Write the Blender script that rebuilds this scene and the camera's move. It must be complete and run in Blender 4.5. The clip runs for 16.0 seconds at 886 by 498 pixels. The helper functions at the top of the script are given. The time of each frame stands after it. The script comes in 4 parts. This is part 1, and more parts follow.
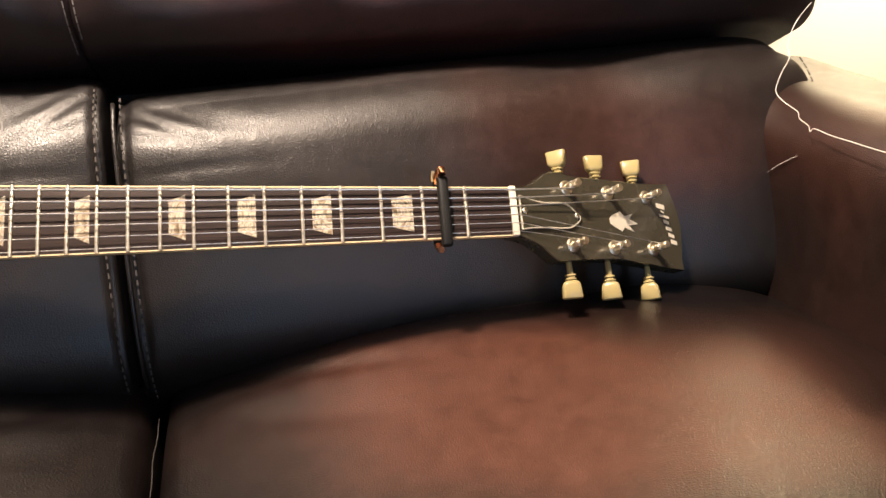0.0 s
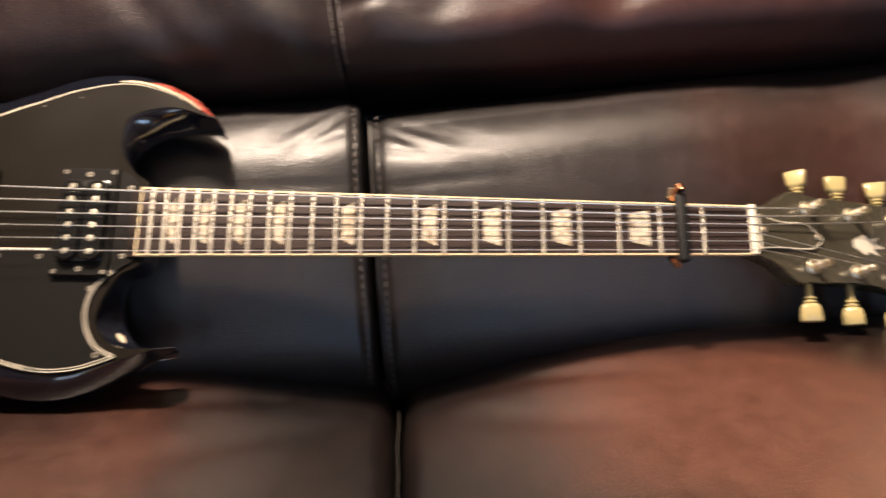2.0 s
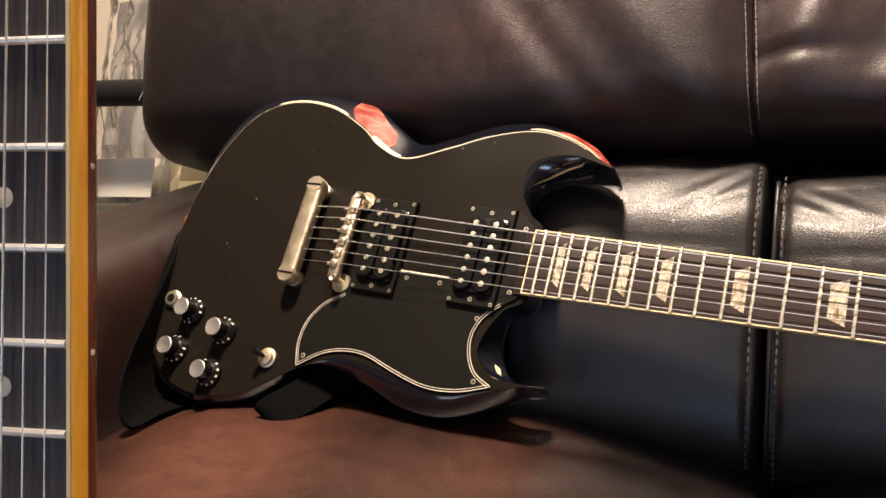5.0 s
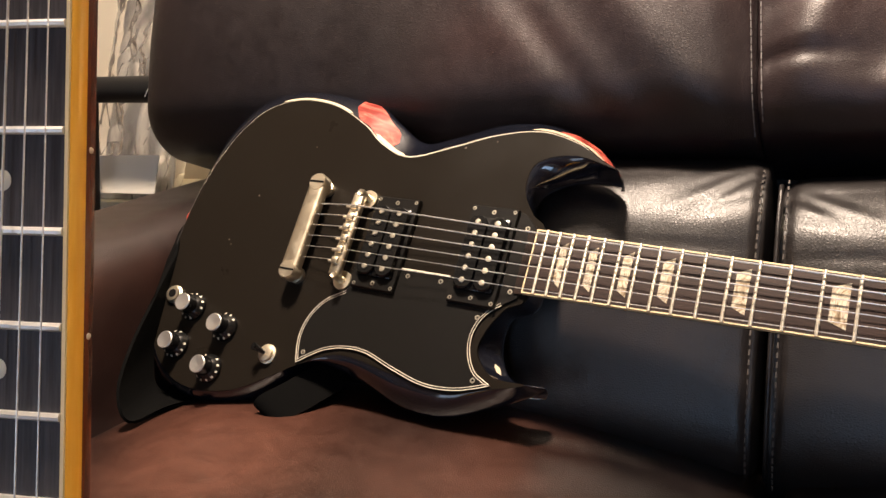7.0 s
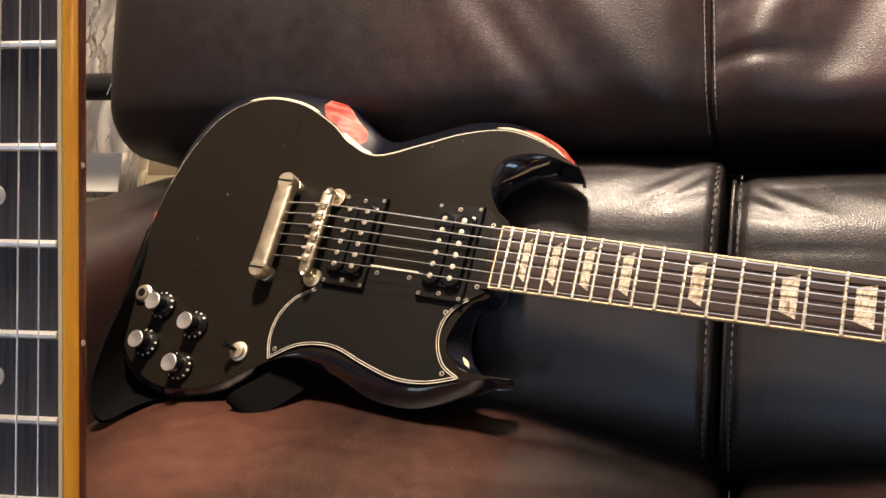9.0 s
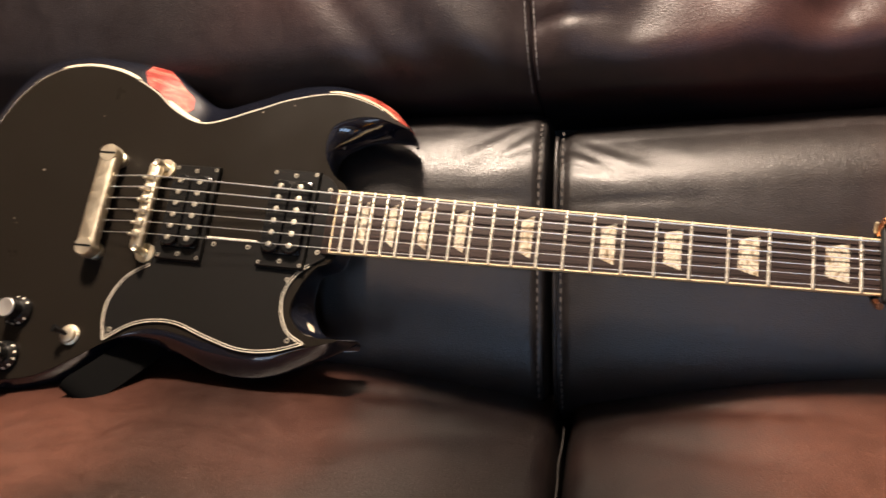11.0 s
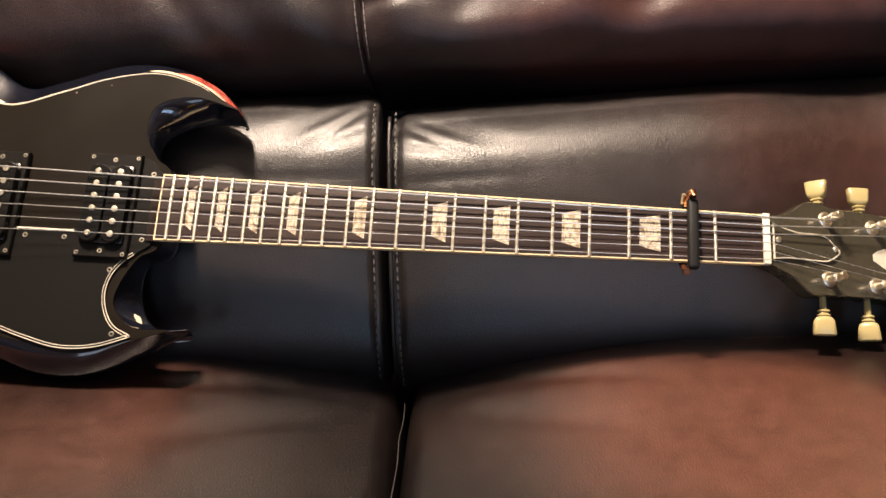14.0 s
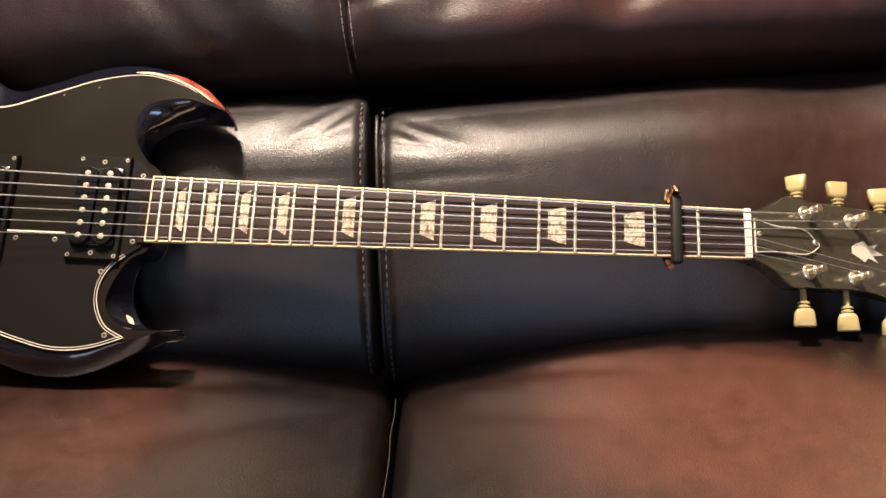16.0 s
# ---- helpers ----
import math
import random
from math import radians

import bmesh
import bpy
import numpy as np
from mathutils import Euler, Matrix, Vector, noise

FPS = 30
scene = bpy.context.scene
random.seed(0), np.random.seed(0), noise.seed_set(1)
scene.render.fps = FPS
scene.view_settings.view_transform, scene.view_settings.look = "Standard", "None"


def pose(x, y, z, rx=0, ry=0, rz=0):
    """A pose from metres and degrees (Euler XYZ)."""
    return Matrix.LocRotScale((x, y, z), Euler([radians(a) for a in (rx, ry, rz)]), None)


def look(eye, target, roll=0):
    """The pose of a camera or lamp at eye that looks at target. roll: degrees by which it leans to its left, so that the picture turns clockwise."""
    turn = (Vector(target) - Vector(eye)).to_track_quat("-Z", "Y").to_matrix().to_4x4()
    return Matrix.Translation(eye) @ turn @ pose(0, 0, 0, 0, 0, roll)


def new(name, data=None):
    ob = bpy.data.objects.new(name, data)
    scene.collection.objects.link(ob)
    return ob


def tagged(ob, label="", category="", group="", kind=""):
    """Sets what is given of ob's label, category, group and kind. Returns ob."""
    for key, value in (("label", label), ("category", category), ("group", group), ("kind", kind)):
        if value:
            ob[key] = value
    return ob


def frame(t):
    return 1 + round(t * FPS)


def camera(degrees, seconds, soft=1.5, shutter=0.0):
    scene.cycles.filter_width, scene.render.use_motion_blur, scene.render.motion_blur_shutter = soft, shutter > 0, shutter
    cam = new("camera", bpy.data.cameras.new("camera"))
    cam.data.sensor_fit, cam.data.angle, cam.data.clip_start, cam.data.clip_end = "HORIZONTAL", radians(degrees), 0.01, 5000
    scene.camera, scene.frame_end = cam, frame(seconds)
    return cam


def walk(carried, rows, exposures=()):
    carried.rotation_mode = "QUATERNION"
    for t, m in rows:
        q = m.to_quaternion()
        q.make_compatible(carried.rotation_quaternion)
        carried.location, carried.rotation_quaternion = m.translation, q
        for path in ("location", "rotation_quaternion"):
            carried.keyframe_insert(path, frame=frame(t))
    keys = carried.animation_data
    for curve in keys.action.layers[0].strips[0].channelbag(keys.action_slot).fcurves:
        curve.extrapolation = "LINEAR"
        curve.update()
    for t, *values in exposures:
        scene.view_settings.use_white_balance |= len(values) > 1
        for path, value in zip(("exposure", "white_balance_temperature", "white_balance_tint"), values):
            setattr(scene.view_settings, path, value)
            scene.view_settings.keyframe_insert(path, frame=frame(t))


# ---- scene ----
from mathutils.geometry import tessellate_polygon

cam = camera(58.23, 16.0, shutter=0.5)
ROWS = [
    (0.0, 0.0837, -0.5426, 0.7912, 68.73, 1.25, -14.89),
    (0.5, 0.0836, -0.5444, 0.7945, 69.23, 1.69, -14.42),
    (1.0, 0.0797, -0.5473, 0.7972, 69.77, 2.11, -13.34),
    (1.5, 0.0652, -0.5528, 0.8005, 70.23, 2.62, -9.75),
    (2.0, 0.0300, -0.5630, 0.7910, 71.14, 3.30, -2.59),
    (2.5, 0.0041, -0.5679, 0.7914, 72.18, 3.76, 5.01),
    (3.0, -0.0115, -0.5726, 0.7935, 73.21, 3.65, 10.34),
    (3.5, -0.0163, -0.5748, 0.7925, 73.64, 3.57, 13.54),
    (4.0, 0.0097, -0.5628, 0.7891, 74.91, 3.92, 19.65),
    (4.5, 0.0277, -0.5496, 0.7868, 76.66, 4.54, 25.12),
    (7.0, 0.0315, -0.5492, 0.7804, 77.31, 3.24, 26.20),
    (7.5, 0.0316, -0.5481, 0.7838, 77.33, 3.13, 25.75),
    (8.0, 0.0300, -0.5509, 0.7833, 77.16, 3.16, 24.63),
    (10.5, 0.0435, -0.5796, 0.7999, 74.02, 4.28, 17.32),
    (11.0, 0.0440, -0.5706, 0.7952, 72.78, 3.55, 11.97),
    (11.5, 0.0568, -0.5682, 0.7960, 72.53, 3.51, 9.20),
    (12.0, 0.0633, -0.5679, 0.7937, 72.28, 3.21, 6.75),
    (12.5, 0.0572, -0.5691, 0.7951, 71.95, 2.57, 4.54),
    (13.0, 0.0633, -0.5690, 0.7938, 71.79, 2.63, 3.38),
    (13.5, 0.0611, -0.5718, 0.7962, 71.55, 2.58, 2.39),
    (14.0, 0.0610, -0.5693, 0.7923, 71.03, 2.22, 1.55),
    (14.5, 0.0618, -0.5684, 0.7998, 70.35, 2.26, 1.16),
    (15.0, 0.0612, -0.5734, 0.8045, 69.87, 2.46, 0.75),
    (15.5, 0.0619, -0.5747, 0.8014, 69.87, 2.46, 0.36),
    (16.0, 0.0602, -0.5754, 0.8025, 70.12, 2.56, 0.41),
]
walk(cam, [(t, pose(x, y, z, rx, ry, rz)) for t, x, y, z, rx, ry, rz in ROWS],
     exposures=[(0.0, 0.0), (1.0, 0.05), (2.0, 0.16), (3.0, 0.08), (4.5, 0.0), (8.0, 0.0), (11.0, 0.07), (14.0, 0.12), (16.0, 0.12)])

# ---------------------------------------------------------------- light
world = bpy.data.worlds.new("room_world")
scene.world = world
world.use_nodes = True
world.node_tree.nodes["Background"].inputs[0].default_value = (0.55, 0.5, 0.45, 1)
world.node_tree.nodes["Background"].inputs[1].default_value = 0.075


def area_lamp(name, eye, target, size, size_y, watts, colour):
    data = bpy.data.lights.new(name, "AREA")
    data.shape, data.size, data.size_y = "RECTANGLE", size, size_y
    data.energy, data.color = watts, colour
    ob = new(name, data)
    ob.matrix_world = look(eye, target)
    return ob


lamp = bpy.data.lights.new("ceiling_lamp_light", "POINT")
lamp.energy, lamp.color, lamp.shadow_soft_size = 50, (1.0, 0.81, 0.645), 0.09
new("ceiling_lamp_light", lamp).location = (-0.22, -0.17, 2.18)
area_lamp("ceiling_shade_light", (-0.22, -0.17, 2.12), (0.0, -0.42, 0), 0.20, 0.20, 66, (1.0, 0.80, 0.635))
area_lamp("window_light", (0.55, -2.95, 0.98), (0.55, 0.0, 0.98), 0.40, 1.7, 17, (0.44, 0.66, 1.0))
area_lamp("side_window_light", (-1.15, -2.95, 0.75), (-1.0, 0.0, 0.75), 0.7, 1.0, 6, (0.60, 0.76, 1.0))
area_lamp("wall_lamp_light", (1.20, 0.36, 1.25), (1.25, 0.65, 1.15), 0.25, 0.25, 26, (1.0, 0.86, 0.66))


# ---------------------------------------------------------------- materials
def material(name, colour, rough=0.5, metal=0.0, coat=0.0, spec=0.5):
    m = bpy.data.materials.new(name)
    m.use_nodes = True
    b = m.node_tree.nodes["Principled BSDF"]
    b.inputs["Base Color"].default_value = (*colour, 1)
    b.inputs["Roughness"].default_value = rough
    b.inputs["Metallic"].default_value = metal
    b.inputs["Coat Weight"].default_value = coat
    b.inputs["Coat Roughness"].default_value = 0.06
    b.inputs["Specular IOR Level"].default_value = spec
    return m


def node(m, kind, **values):
    n = m.node_tree.nodes.new(kind)
    for key, value in values.items():
        n.inputs[key.replace("_", " ")].default_value = value
    return n


def coords(m, scale=(1, 1, 1)):
    tc = m.node_tree.nodes.new("ShaderNodeTexCoord")
    mp = m.node_tree.nodes.new("ShaderNodeMapping")
    mp.inputs["Scale"].default_value = scale
    m.node_tree.links.new(tc.outputs["Object"], mp.inputs["Vector"])
    return mp.outputs[0]


def ramp(m, source, stops):
    r = m.node_tree.nodes.new("ShaderNodeValToRGB")
    els = r.color_ramp.elements
    while len(els) < len(stops):
        els.new(0.5)
    for el, (at, c) in zip(els, stops):
        el.position = at
        el.color = (*c, 1) if len(c) == 3 else c
    m.node_tree.links.new(source, r.inputs[0])
    return r.outputs[0]


def mix(m, factor, a, b):
    n = m.node_tree.nodes.new("ShaderNodeMix")
    n.data_type = "RGBA"
    for value, slot in ((factor, 0), (a, 6), (b, 7)):
        if isinstance(value, (int, float, tuple)):
            n.inputs[slot].default_value = value
        else:
            m.node_tree.links.new(value, n.inputs[slot])
    return n.outputs[2]


def bsdf(m):
    return m.node_tree.nodes["Principled BSDF"]


def bump(m, height, strength, distance):
    n = node(m, "ShaderNodeBump", Strength=strength, Distance=distance)
    m.node_tree.links.new(height, n.inputs["Height"])
    old = bsdf(m).inputs["Normal"]
    if old.is_linked:
        m.node_tree.links.new(old.links[0].from_socket, n.inputs["Normal"])
    m.node_tree.links.new(n.outputs[0], bsdf(m).inputs["Normal"])


def leather(name, dark, mid, worn, low, high, rough=0.42, spec=0.5, rubbed_lit=(), reach=0.3, mottle=1.0):
    """Two-tone rubbed leather: pebbled grain, soft creases, browner where it is worn or where seat sheen is painted in.
    """
    m = material(name, mid, rough, spec=spec)
    L = m.node_tree.links
    v = coords(m)
    big = node(m, "ShaderNodeTexNoise", Scale=4.0, Detail=1.6, Roughness=0.5)
    fine = node(m, "ShaderNodeTexNoise", Scale=55.0, Detail=6.0, Roughness=0.7)
    for n in (big, fine):
        L.new(v, n.inputs["Vector"])
    calm = m.node_tree.nodes.new("ShaderNodeMath")
    calm.operation = "MULTIPLY_ADD"
    L.new(big.outputs[0], calm.inputs[0])
    calm.inputs[1].default_value = mottle
    calm.inputs[2].default_value = 0.5 - 0.5 * mottle
    source = calm.outputs[0]
    for place in rubbed_lit:
        # the dark dye is worn off around these places; on the seat they also paint sheen
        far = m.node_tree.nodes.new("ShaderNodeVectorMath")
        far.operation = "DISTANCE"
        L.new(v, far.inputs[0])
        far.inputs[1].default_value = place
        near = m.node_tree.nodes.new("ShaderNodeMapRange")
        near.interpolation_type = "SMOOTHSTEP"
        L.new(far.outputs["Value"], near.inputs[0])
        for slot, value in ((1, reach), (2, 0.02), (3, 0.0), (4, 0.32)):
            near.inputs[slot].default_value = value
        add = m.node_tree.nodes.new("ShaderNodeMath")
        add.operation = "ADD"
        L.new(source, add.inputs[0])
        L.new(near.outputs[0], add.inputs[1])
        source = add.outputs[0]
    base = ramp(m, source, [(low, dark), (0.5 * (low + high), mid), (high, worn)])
    speck = ramp(m, fine.outputs[0], [(0.35, (0.74, 0.73, 0.73)), (0.7, (1.2, 1.16, 1.13))])
    mul = m.node_tree.nodes.new("ShaderNodeMix")
    mul.data_type, mul.blend_type = "RGBA", "MULTIPLY"
    mul.inputs[0].default_value = 0.8
    L.new(base, mul.inputs[6])
    L.new(speck, mul.inputs[7])
    L.new(mul.outputs[2], bsdf(m).inputs["Base Color"])
    rr = ramp(m, fine.outputs[0], [(0.3, (rough - 0.04,) * 3), (0.75, (rough + 0.08,) * 3)])
    L.new(rr, bsdf(m).inputs["Roughness"])
    pebble = node(m, "ShaderNodeTexVoronoi", Scale=520.0)
    pebble.feature = "DISTANCE_TO_EDGE"
    wob = node(m, "ShaderNodeTexNoise", Scale=220.0, Detail=2.0)
    L.new(v, wob.inputs["Vector"])
    vm = m.node_tree.nodes.new("ShaderNodeVectorMath")
    vm.operation = "MULTIPLY_ADD"
    L.new(wob.outputs["Color"], vm.inputs[0])
    vm.inputs[1].default_value = (0.002, 0.002, 0.002)
    L.new(v, vm.inputs[2])
    L.new(vm.outputs[0], pebble.inputs["Vector"])
    grain = ramp(m, pebble.outputs["Distance"], [(0.0, (0, 0, 0)), (0.42, (1, 1, 1))])
    bump(m, grain, 0.34, 0.0004)
    crease = node(m, "ShaderNodeTexNoise", Scale=26.0, Detail=3.0, Distortion=0.6)
    L.new(v, crease.inputs["Vector"])
    bump(m, crease.outputs[0], 0.075, 0.003)
    return m


LEATHER_DARK = leather("dark_leather", (0.012, 0.010, 0.010), (0.019, 0.013, 0.012), (0.050, 0.018, 0.012), 0.45, 0.95, 0.40, 0.66, [(0.40, 0.09, 0.62)], 0.22)
# seat colour: rubbed crowns plus painted sheen pools, left dark beside the gap
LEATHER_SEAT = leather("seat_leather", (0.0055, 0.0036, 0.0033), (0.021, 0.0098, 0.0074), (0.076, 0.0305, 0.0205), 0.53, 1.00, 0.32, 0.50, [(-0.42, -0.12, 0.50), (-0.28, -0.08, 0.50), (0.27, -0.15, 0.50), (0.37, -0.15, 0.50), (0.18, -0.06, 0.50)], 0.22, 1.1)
LEATHER_BACK = leather("back_leather", (0.013, 0.0095, 0.0105), (0.024, 0.0145, 0.0155), (0.050, 0.020, 0.018), 0.40, 0.78, 0.43, 0.48, [(0.19, 0.13, 0.76), (0.36, 0.13, 0.78)], 0.24)
LEATHER_ARM = leather("arm_leather", (0.009, 0.006, 0.0055), (0.019, 0.0095, 0.008), (0.048, 0.018, 0.012), 0.38, 0.74, 0.40, 0.50)
THREAD = material("dark_thread", (0.11, 0.098, 0.090), 0.45)
THREAD_GREY = material("grey_thread", (0.17, 0.16, 0.16), 0.5)
THREAD_SEAT = material("brown_seam_thread", (0.035, 0.030, 0.027), 0.6)
THREAD_WHITE = material("white_thread", (0.8, 0.78, 0.72), 0.7)

FACE = material("worn_black_face", (0.010, 0.0080, 0.006), 0.36, spec=0.13)


def wear(m, scale, low, high, a, b):
    n = node(m, "ShaderNodeTexNoise", Scale=scale, Detail=5.0, Roughness=0.65)
    m.node_tree.links.new(coords(m), n.inputs["Vector"])
    m.node_tree.links.new(ramp(m, n.outputs[0], [(low, (a,) * 3), (high, (b,) * 3)]), bsdf(m).inputs["Roughness"])


wear(FACE, 14.0, 0.3, 0.75, 0.26, 0.42)
PLASTIC = material("black_plastic", (0.007, 0.0065, 0.006), 0.36, spec=0.2)
PLASTIC_GLOSS = material("glossy_black_plastic", (0.006, 0.006, 0.006), 0.2)
RUBBER = material("black_rubber", (0.008, 0.008, 0.008), 0.6, spec=0.3)
NICKEL = material("aged_nickel", (0.84, 0.75, 0.58), 0.4, 1.0)
wear(NICKEL, 90.0, 0.3, 0.8, 0.30, 0.52)
SCREW = material("dull_screw_metal", (0.58, 0.54, 0.45), 0.42, 1.0)
STEEL = material("string_steel", (0.92, 0.90, 0.87), 0.42, 1.0)
FRETWIRE = material("fret_nickel", (0.82, 0.77, 0.66), 0.5, 1.0)
SILVER = material("brushed_silver", (0.88, 0.86, 0.82), 0.42, 1.0)
COPPER = material("copper_clip", (0.75, 0.36, 0.2), 0.25, 1.0)
CREAM = material("aged_cream_binding", (0.74, 0.60, 0.36), 0.45)
BONE = material("bone_nut", (0.78, 0.72, 0.58), 0.4)
KEY_PLASTIC = material("aged_key_plastic", (0.42, 0.345, 0.160), 0.28)
bsdf(KEY_PLASTIC).inputs["Subsurface Weight"].default_value = 0.15
bsdf(KEY_PLASTIC).inputs["Subsurface Radius"].default_value = (0.004, 0.003, 0.001)
WHITE_LINE = material("white_edge_line", (0.68, 0.62, 0.50), 0.45)
FELT_RED = material("red_felt", (0.55, 0.05, 0.03), 0.8)
STRAP = material("black_strap", (0.0025, 0.0025, 0.0025), 0.9, spec=0.05)


def wood(name, a, b, scale, along, rough):
    m = material(name, a, rough)
    st = [1.0, 1.0, 1.0]
    st[along] = 0.05
    n = node(m, "ShaderNodeTexNoise", Scale=scale, Detail=6.0, Roughness=0.65)
    m.node_tree.links.new(coords(m, st), n.inputs["Vector"])
    m.node_tree.links.new(ramp(m, n.outputs[0], [(0.35, a), (0.68, b)]), bsdf(m).inputs["Base Color"])
    bump(m, n.outputs[0], 0.2, 0.0004)
    return m


ROSEWOOD = wood("rosewood", (0.014, 0.009, 0.008), (0.042, 0.025, 0.021), 700.0, 0, 0.5)
bsdf(ROSEWOOD).inputs["Specular IOR Level"].default_value = 0.22
NECK_WOOD = wood("dark_neck", (0.012, 0.008, 0.007), (0.02, 0.012, 0.01), 300.0, 0, 0.25)
AMBER = wood("amber_maple", (0.88, 0.40, 0.035), (0.93, 0.50, 0.08), 300.0, 2, 0.25)
RED_BROWN = wood("red_brown_neck", (0.10, 0.022, 0.008), (0.16, 0.04, 0.012), 300.0, 2, 0.25)
FG_BOARD = wood("dark_board", (0.038, 0.034, 0.037), (0.080, 0.072, 0.076), 600.0, 2, 0.45)

bsdf(FG_BOARD).inputs["Specular IOR Level"].default_value = 0.25

PEARL = material("pearl_inlay", (0.6, 0.55, 0.42), 0.22)
_n = node(PEARL, "ShaderNodeTexNoise", Scale=95.0, Detail=4.0, Roughness=0.6, Distortion=2.6)
PEARL.node_tree.links.new(coords(PEARL, (1.0, 1.0, 0.55)), _n.inputs["Vector"])
PEARL.node_tree.links.new(ramp(PEARL, _n.outputs[0], [(0.33, (0.13, 0.09, 0.055)), (0.44, (0.36, 0.29, 0.20)), (0.53, (0.62, 0.57, 0.45)), (0.60, (0.27, 0.21, 0.15)), (0.72, (0.66, 0.63, 0.54))]), bsdf(PEARL).inputs["Base Color"])

# bevel of the body: black lacquer; red reflections are painted on its upper edge in two places
BEVEL = material("lacquer_bevel", (0.006, 0.007, 0.012), 0.1, coat=1.0)

WALL = material("cream_wall", (0.78, 0.70, 0.55), 0.85)
_n = node(WALL, "ShaderNodeTexNoise", Scale=60.0, Detail=4.0)
bump(WALL, _n.outputs[0], 0.15, 0.002)
CEIL = material("white_ceiling", (0.60, 0.56, 0.50), 0.9)
# unseen walls of the cream room, darkened to hold down bounce and reflections
WALL_DARK = material("darkened_wall", (0.17, 0.125, 0.085), 0.85)
_n2 = node(WALL_DARK, "ShaderNodeTexNoise", Scale=60.0, Detail=4.0)
bump(WALL_DARK, _n2.outputs[0], 0.15, 0.002)
# unseen floor, its colour kept dark to weaken bounce into the guitar's bevel
FLOOR = wood("dark_oak_floor", (0.07, 0.045, 0.028), (0.13, 0.085, 0.055), 40.0, 0, 0.4)
PLASTIC_BAG = material("clear_plastic", (0.92, 0.91, 0.88), 0.05)
bsdf(PLASTIC_BAG).inputs["Transmission Weight"].default_value = 0.93
bsdf(PLASTIC_BAG).inputs["IOR"].default_value = 1.12
_n = node(PLASTIC_BAG, "ShaderNodeTexNoise", Scale=13.0, Detail=2.0, Distortion=1.2)
PLASTIC_BAG.node_tree.links.new(coords(PLASTIC_BAG, (1.0, 1.0, 0.45)), _n.inputs["Vector"])
bump(PLASTIC_BAG, _n.outputs[0], 1.0, 0.02)
BOX_CARD = material("cream_box", (0.62, 0.58, 0.45), 0.7)
PAPER = material("white_card", (0.84, 0.80, 0.70), 0.7)
GREY_CARD = material("grey_card", (0.16, 0.14, 0.12), 0.35)
_n = node(GREY_CARD, "ShaderNodeTexNoise", Scale=16.0, Detail=2.0, Distortion=1.0)
GREY_CARD.node_tree.links.new(coords(GREY_CARD, (1.0, 1.0, 0.5)), _n.inputs["Vector"])
GREY_CARD.node_tree.links.new(ramp(GREY_CARD, _n.outputs[0], [(0.36, (0.12, 0.11, 0.105)), (0.50, (0.40, 0.37, 0.32)), (0.66, (0.72, 0.68, 0.60))]), bsdf(GREY_CARD).inputs["Base Color"])


# ---------------------------------------------------------------- mesh helpers
def thing(name, label, category, m=None, **tags):
    ob = new(name)
    ob.empty_display_size = 0.05
    if m is not None:
        ob.matrix_world = m
    return tagged(ob, label, category, **tags)


def part(name, bm, mat, parent=None, label="", smooth=True, angle=40):
    bmesh.ops.recalc_face_normals(bm, faces=bm.faces)
    me = bpy.data.meshes.new(name)
    bm.to_mesh(me)
    bm.free()
    for p in me.polygons:
        p.use_smooth = smooth
    if smooth and angle:
        me.set_sharp_from_angle(angle=radians(angle))
    if mat:
        me.materials.append(mat)
    ob = new(name, me)
    if parent:
        ob.parent = parent
    if label:
        tagged(ob, label)
    return ob


def same_mesh(ob, name, m, parent):
    """Another object on the mesh of ob."""
    o = new(name, ob.data)
    o.parent = parent
    o.matrix_basis = m
    return o


def box(cx, cy, cz, sx, sy, sz, bevel=0.0, seg=2, bm=None):
    bm = bm or bmesh.new()
    r = bmesh.ops.create_cube(bm, size=1.0, matrix=Matrix.Translation((cx, cy, cz)) @ Matrix.Diagonal((sx, sy, sz, 1)))
    if bevel:
        es = list({e for v in r["verts"] for e in v.link_edges})
        bmesh.ops.bevel(bm, geom=es, offset=bevel, segments=seg, affect="EDGES", profile=0.5)
    return bm


def lathe(profile, steps=24, m=None, bm=None):
    """A turned shape from (radius, height) pairs about z."""
    bm = bm or bmesh.new()
    m = m or Matrix()
    rings = []
    for r, h in profile:
        rings.append([bm.verts.new(m @ Vector((r * math.cos(a), r * math.sin(a), h))) for a in (2 * math.pi * i / steps for i in range(steps))])
    for a, b in zip(rings, rings[1:]):
        for i in range(steps):
            bm.faces.new((a[i], a[(i + 1) % steps], b[(i + 1) % steps], b[i]))
    bm.faces.new(rings[0][::-1])
    bm.faces.new(rings[-1])
    return bm


TO_FRONT = Matrix.Rotation(radians(90), 4, "X")  # turns local z to -y


def spline(points, per=8, closed=True):
    """Catmull-Rom through (x, z) points."""
    out, n = [], len(points)
    for i in range(n if closed else n - 1):
        if closed:
            a, b, c, d = (Vector(points[(i + k) % n]) for k in (-1, 0, 1, 2))
        else:
            a, b, c, d = (Vector(points[min(max(i + k, 0), n - 1)]) for k in (-1, 0, 1, 2))
        for j in range(per):
            t = j / per
            out.append(0.5 * ((2 * b) + (c - a) * t + (2 * a - 5 * b + 4 * c - d) * t * t + (3 * b - a - 3 * c + d) * t ** 3))
    if not closed:
        out.append(Vector(points[-1]))
    return out


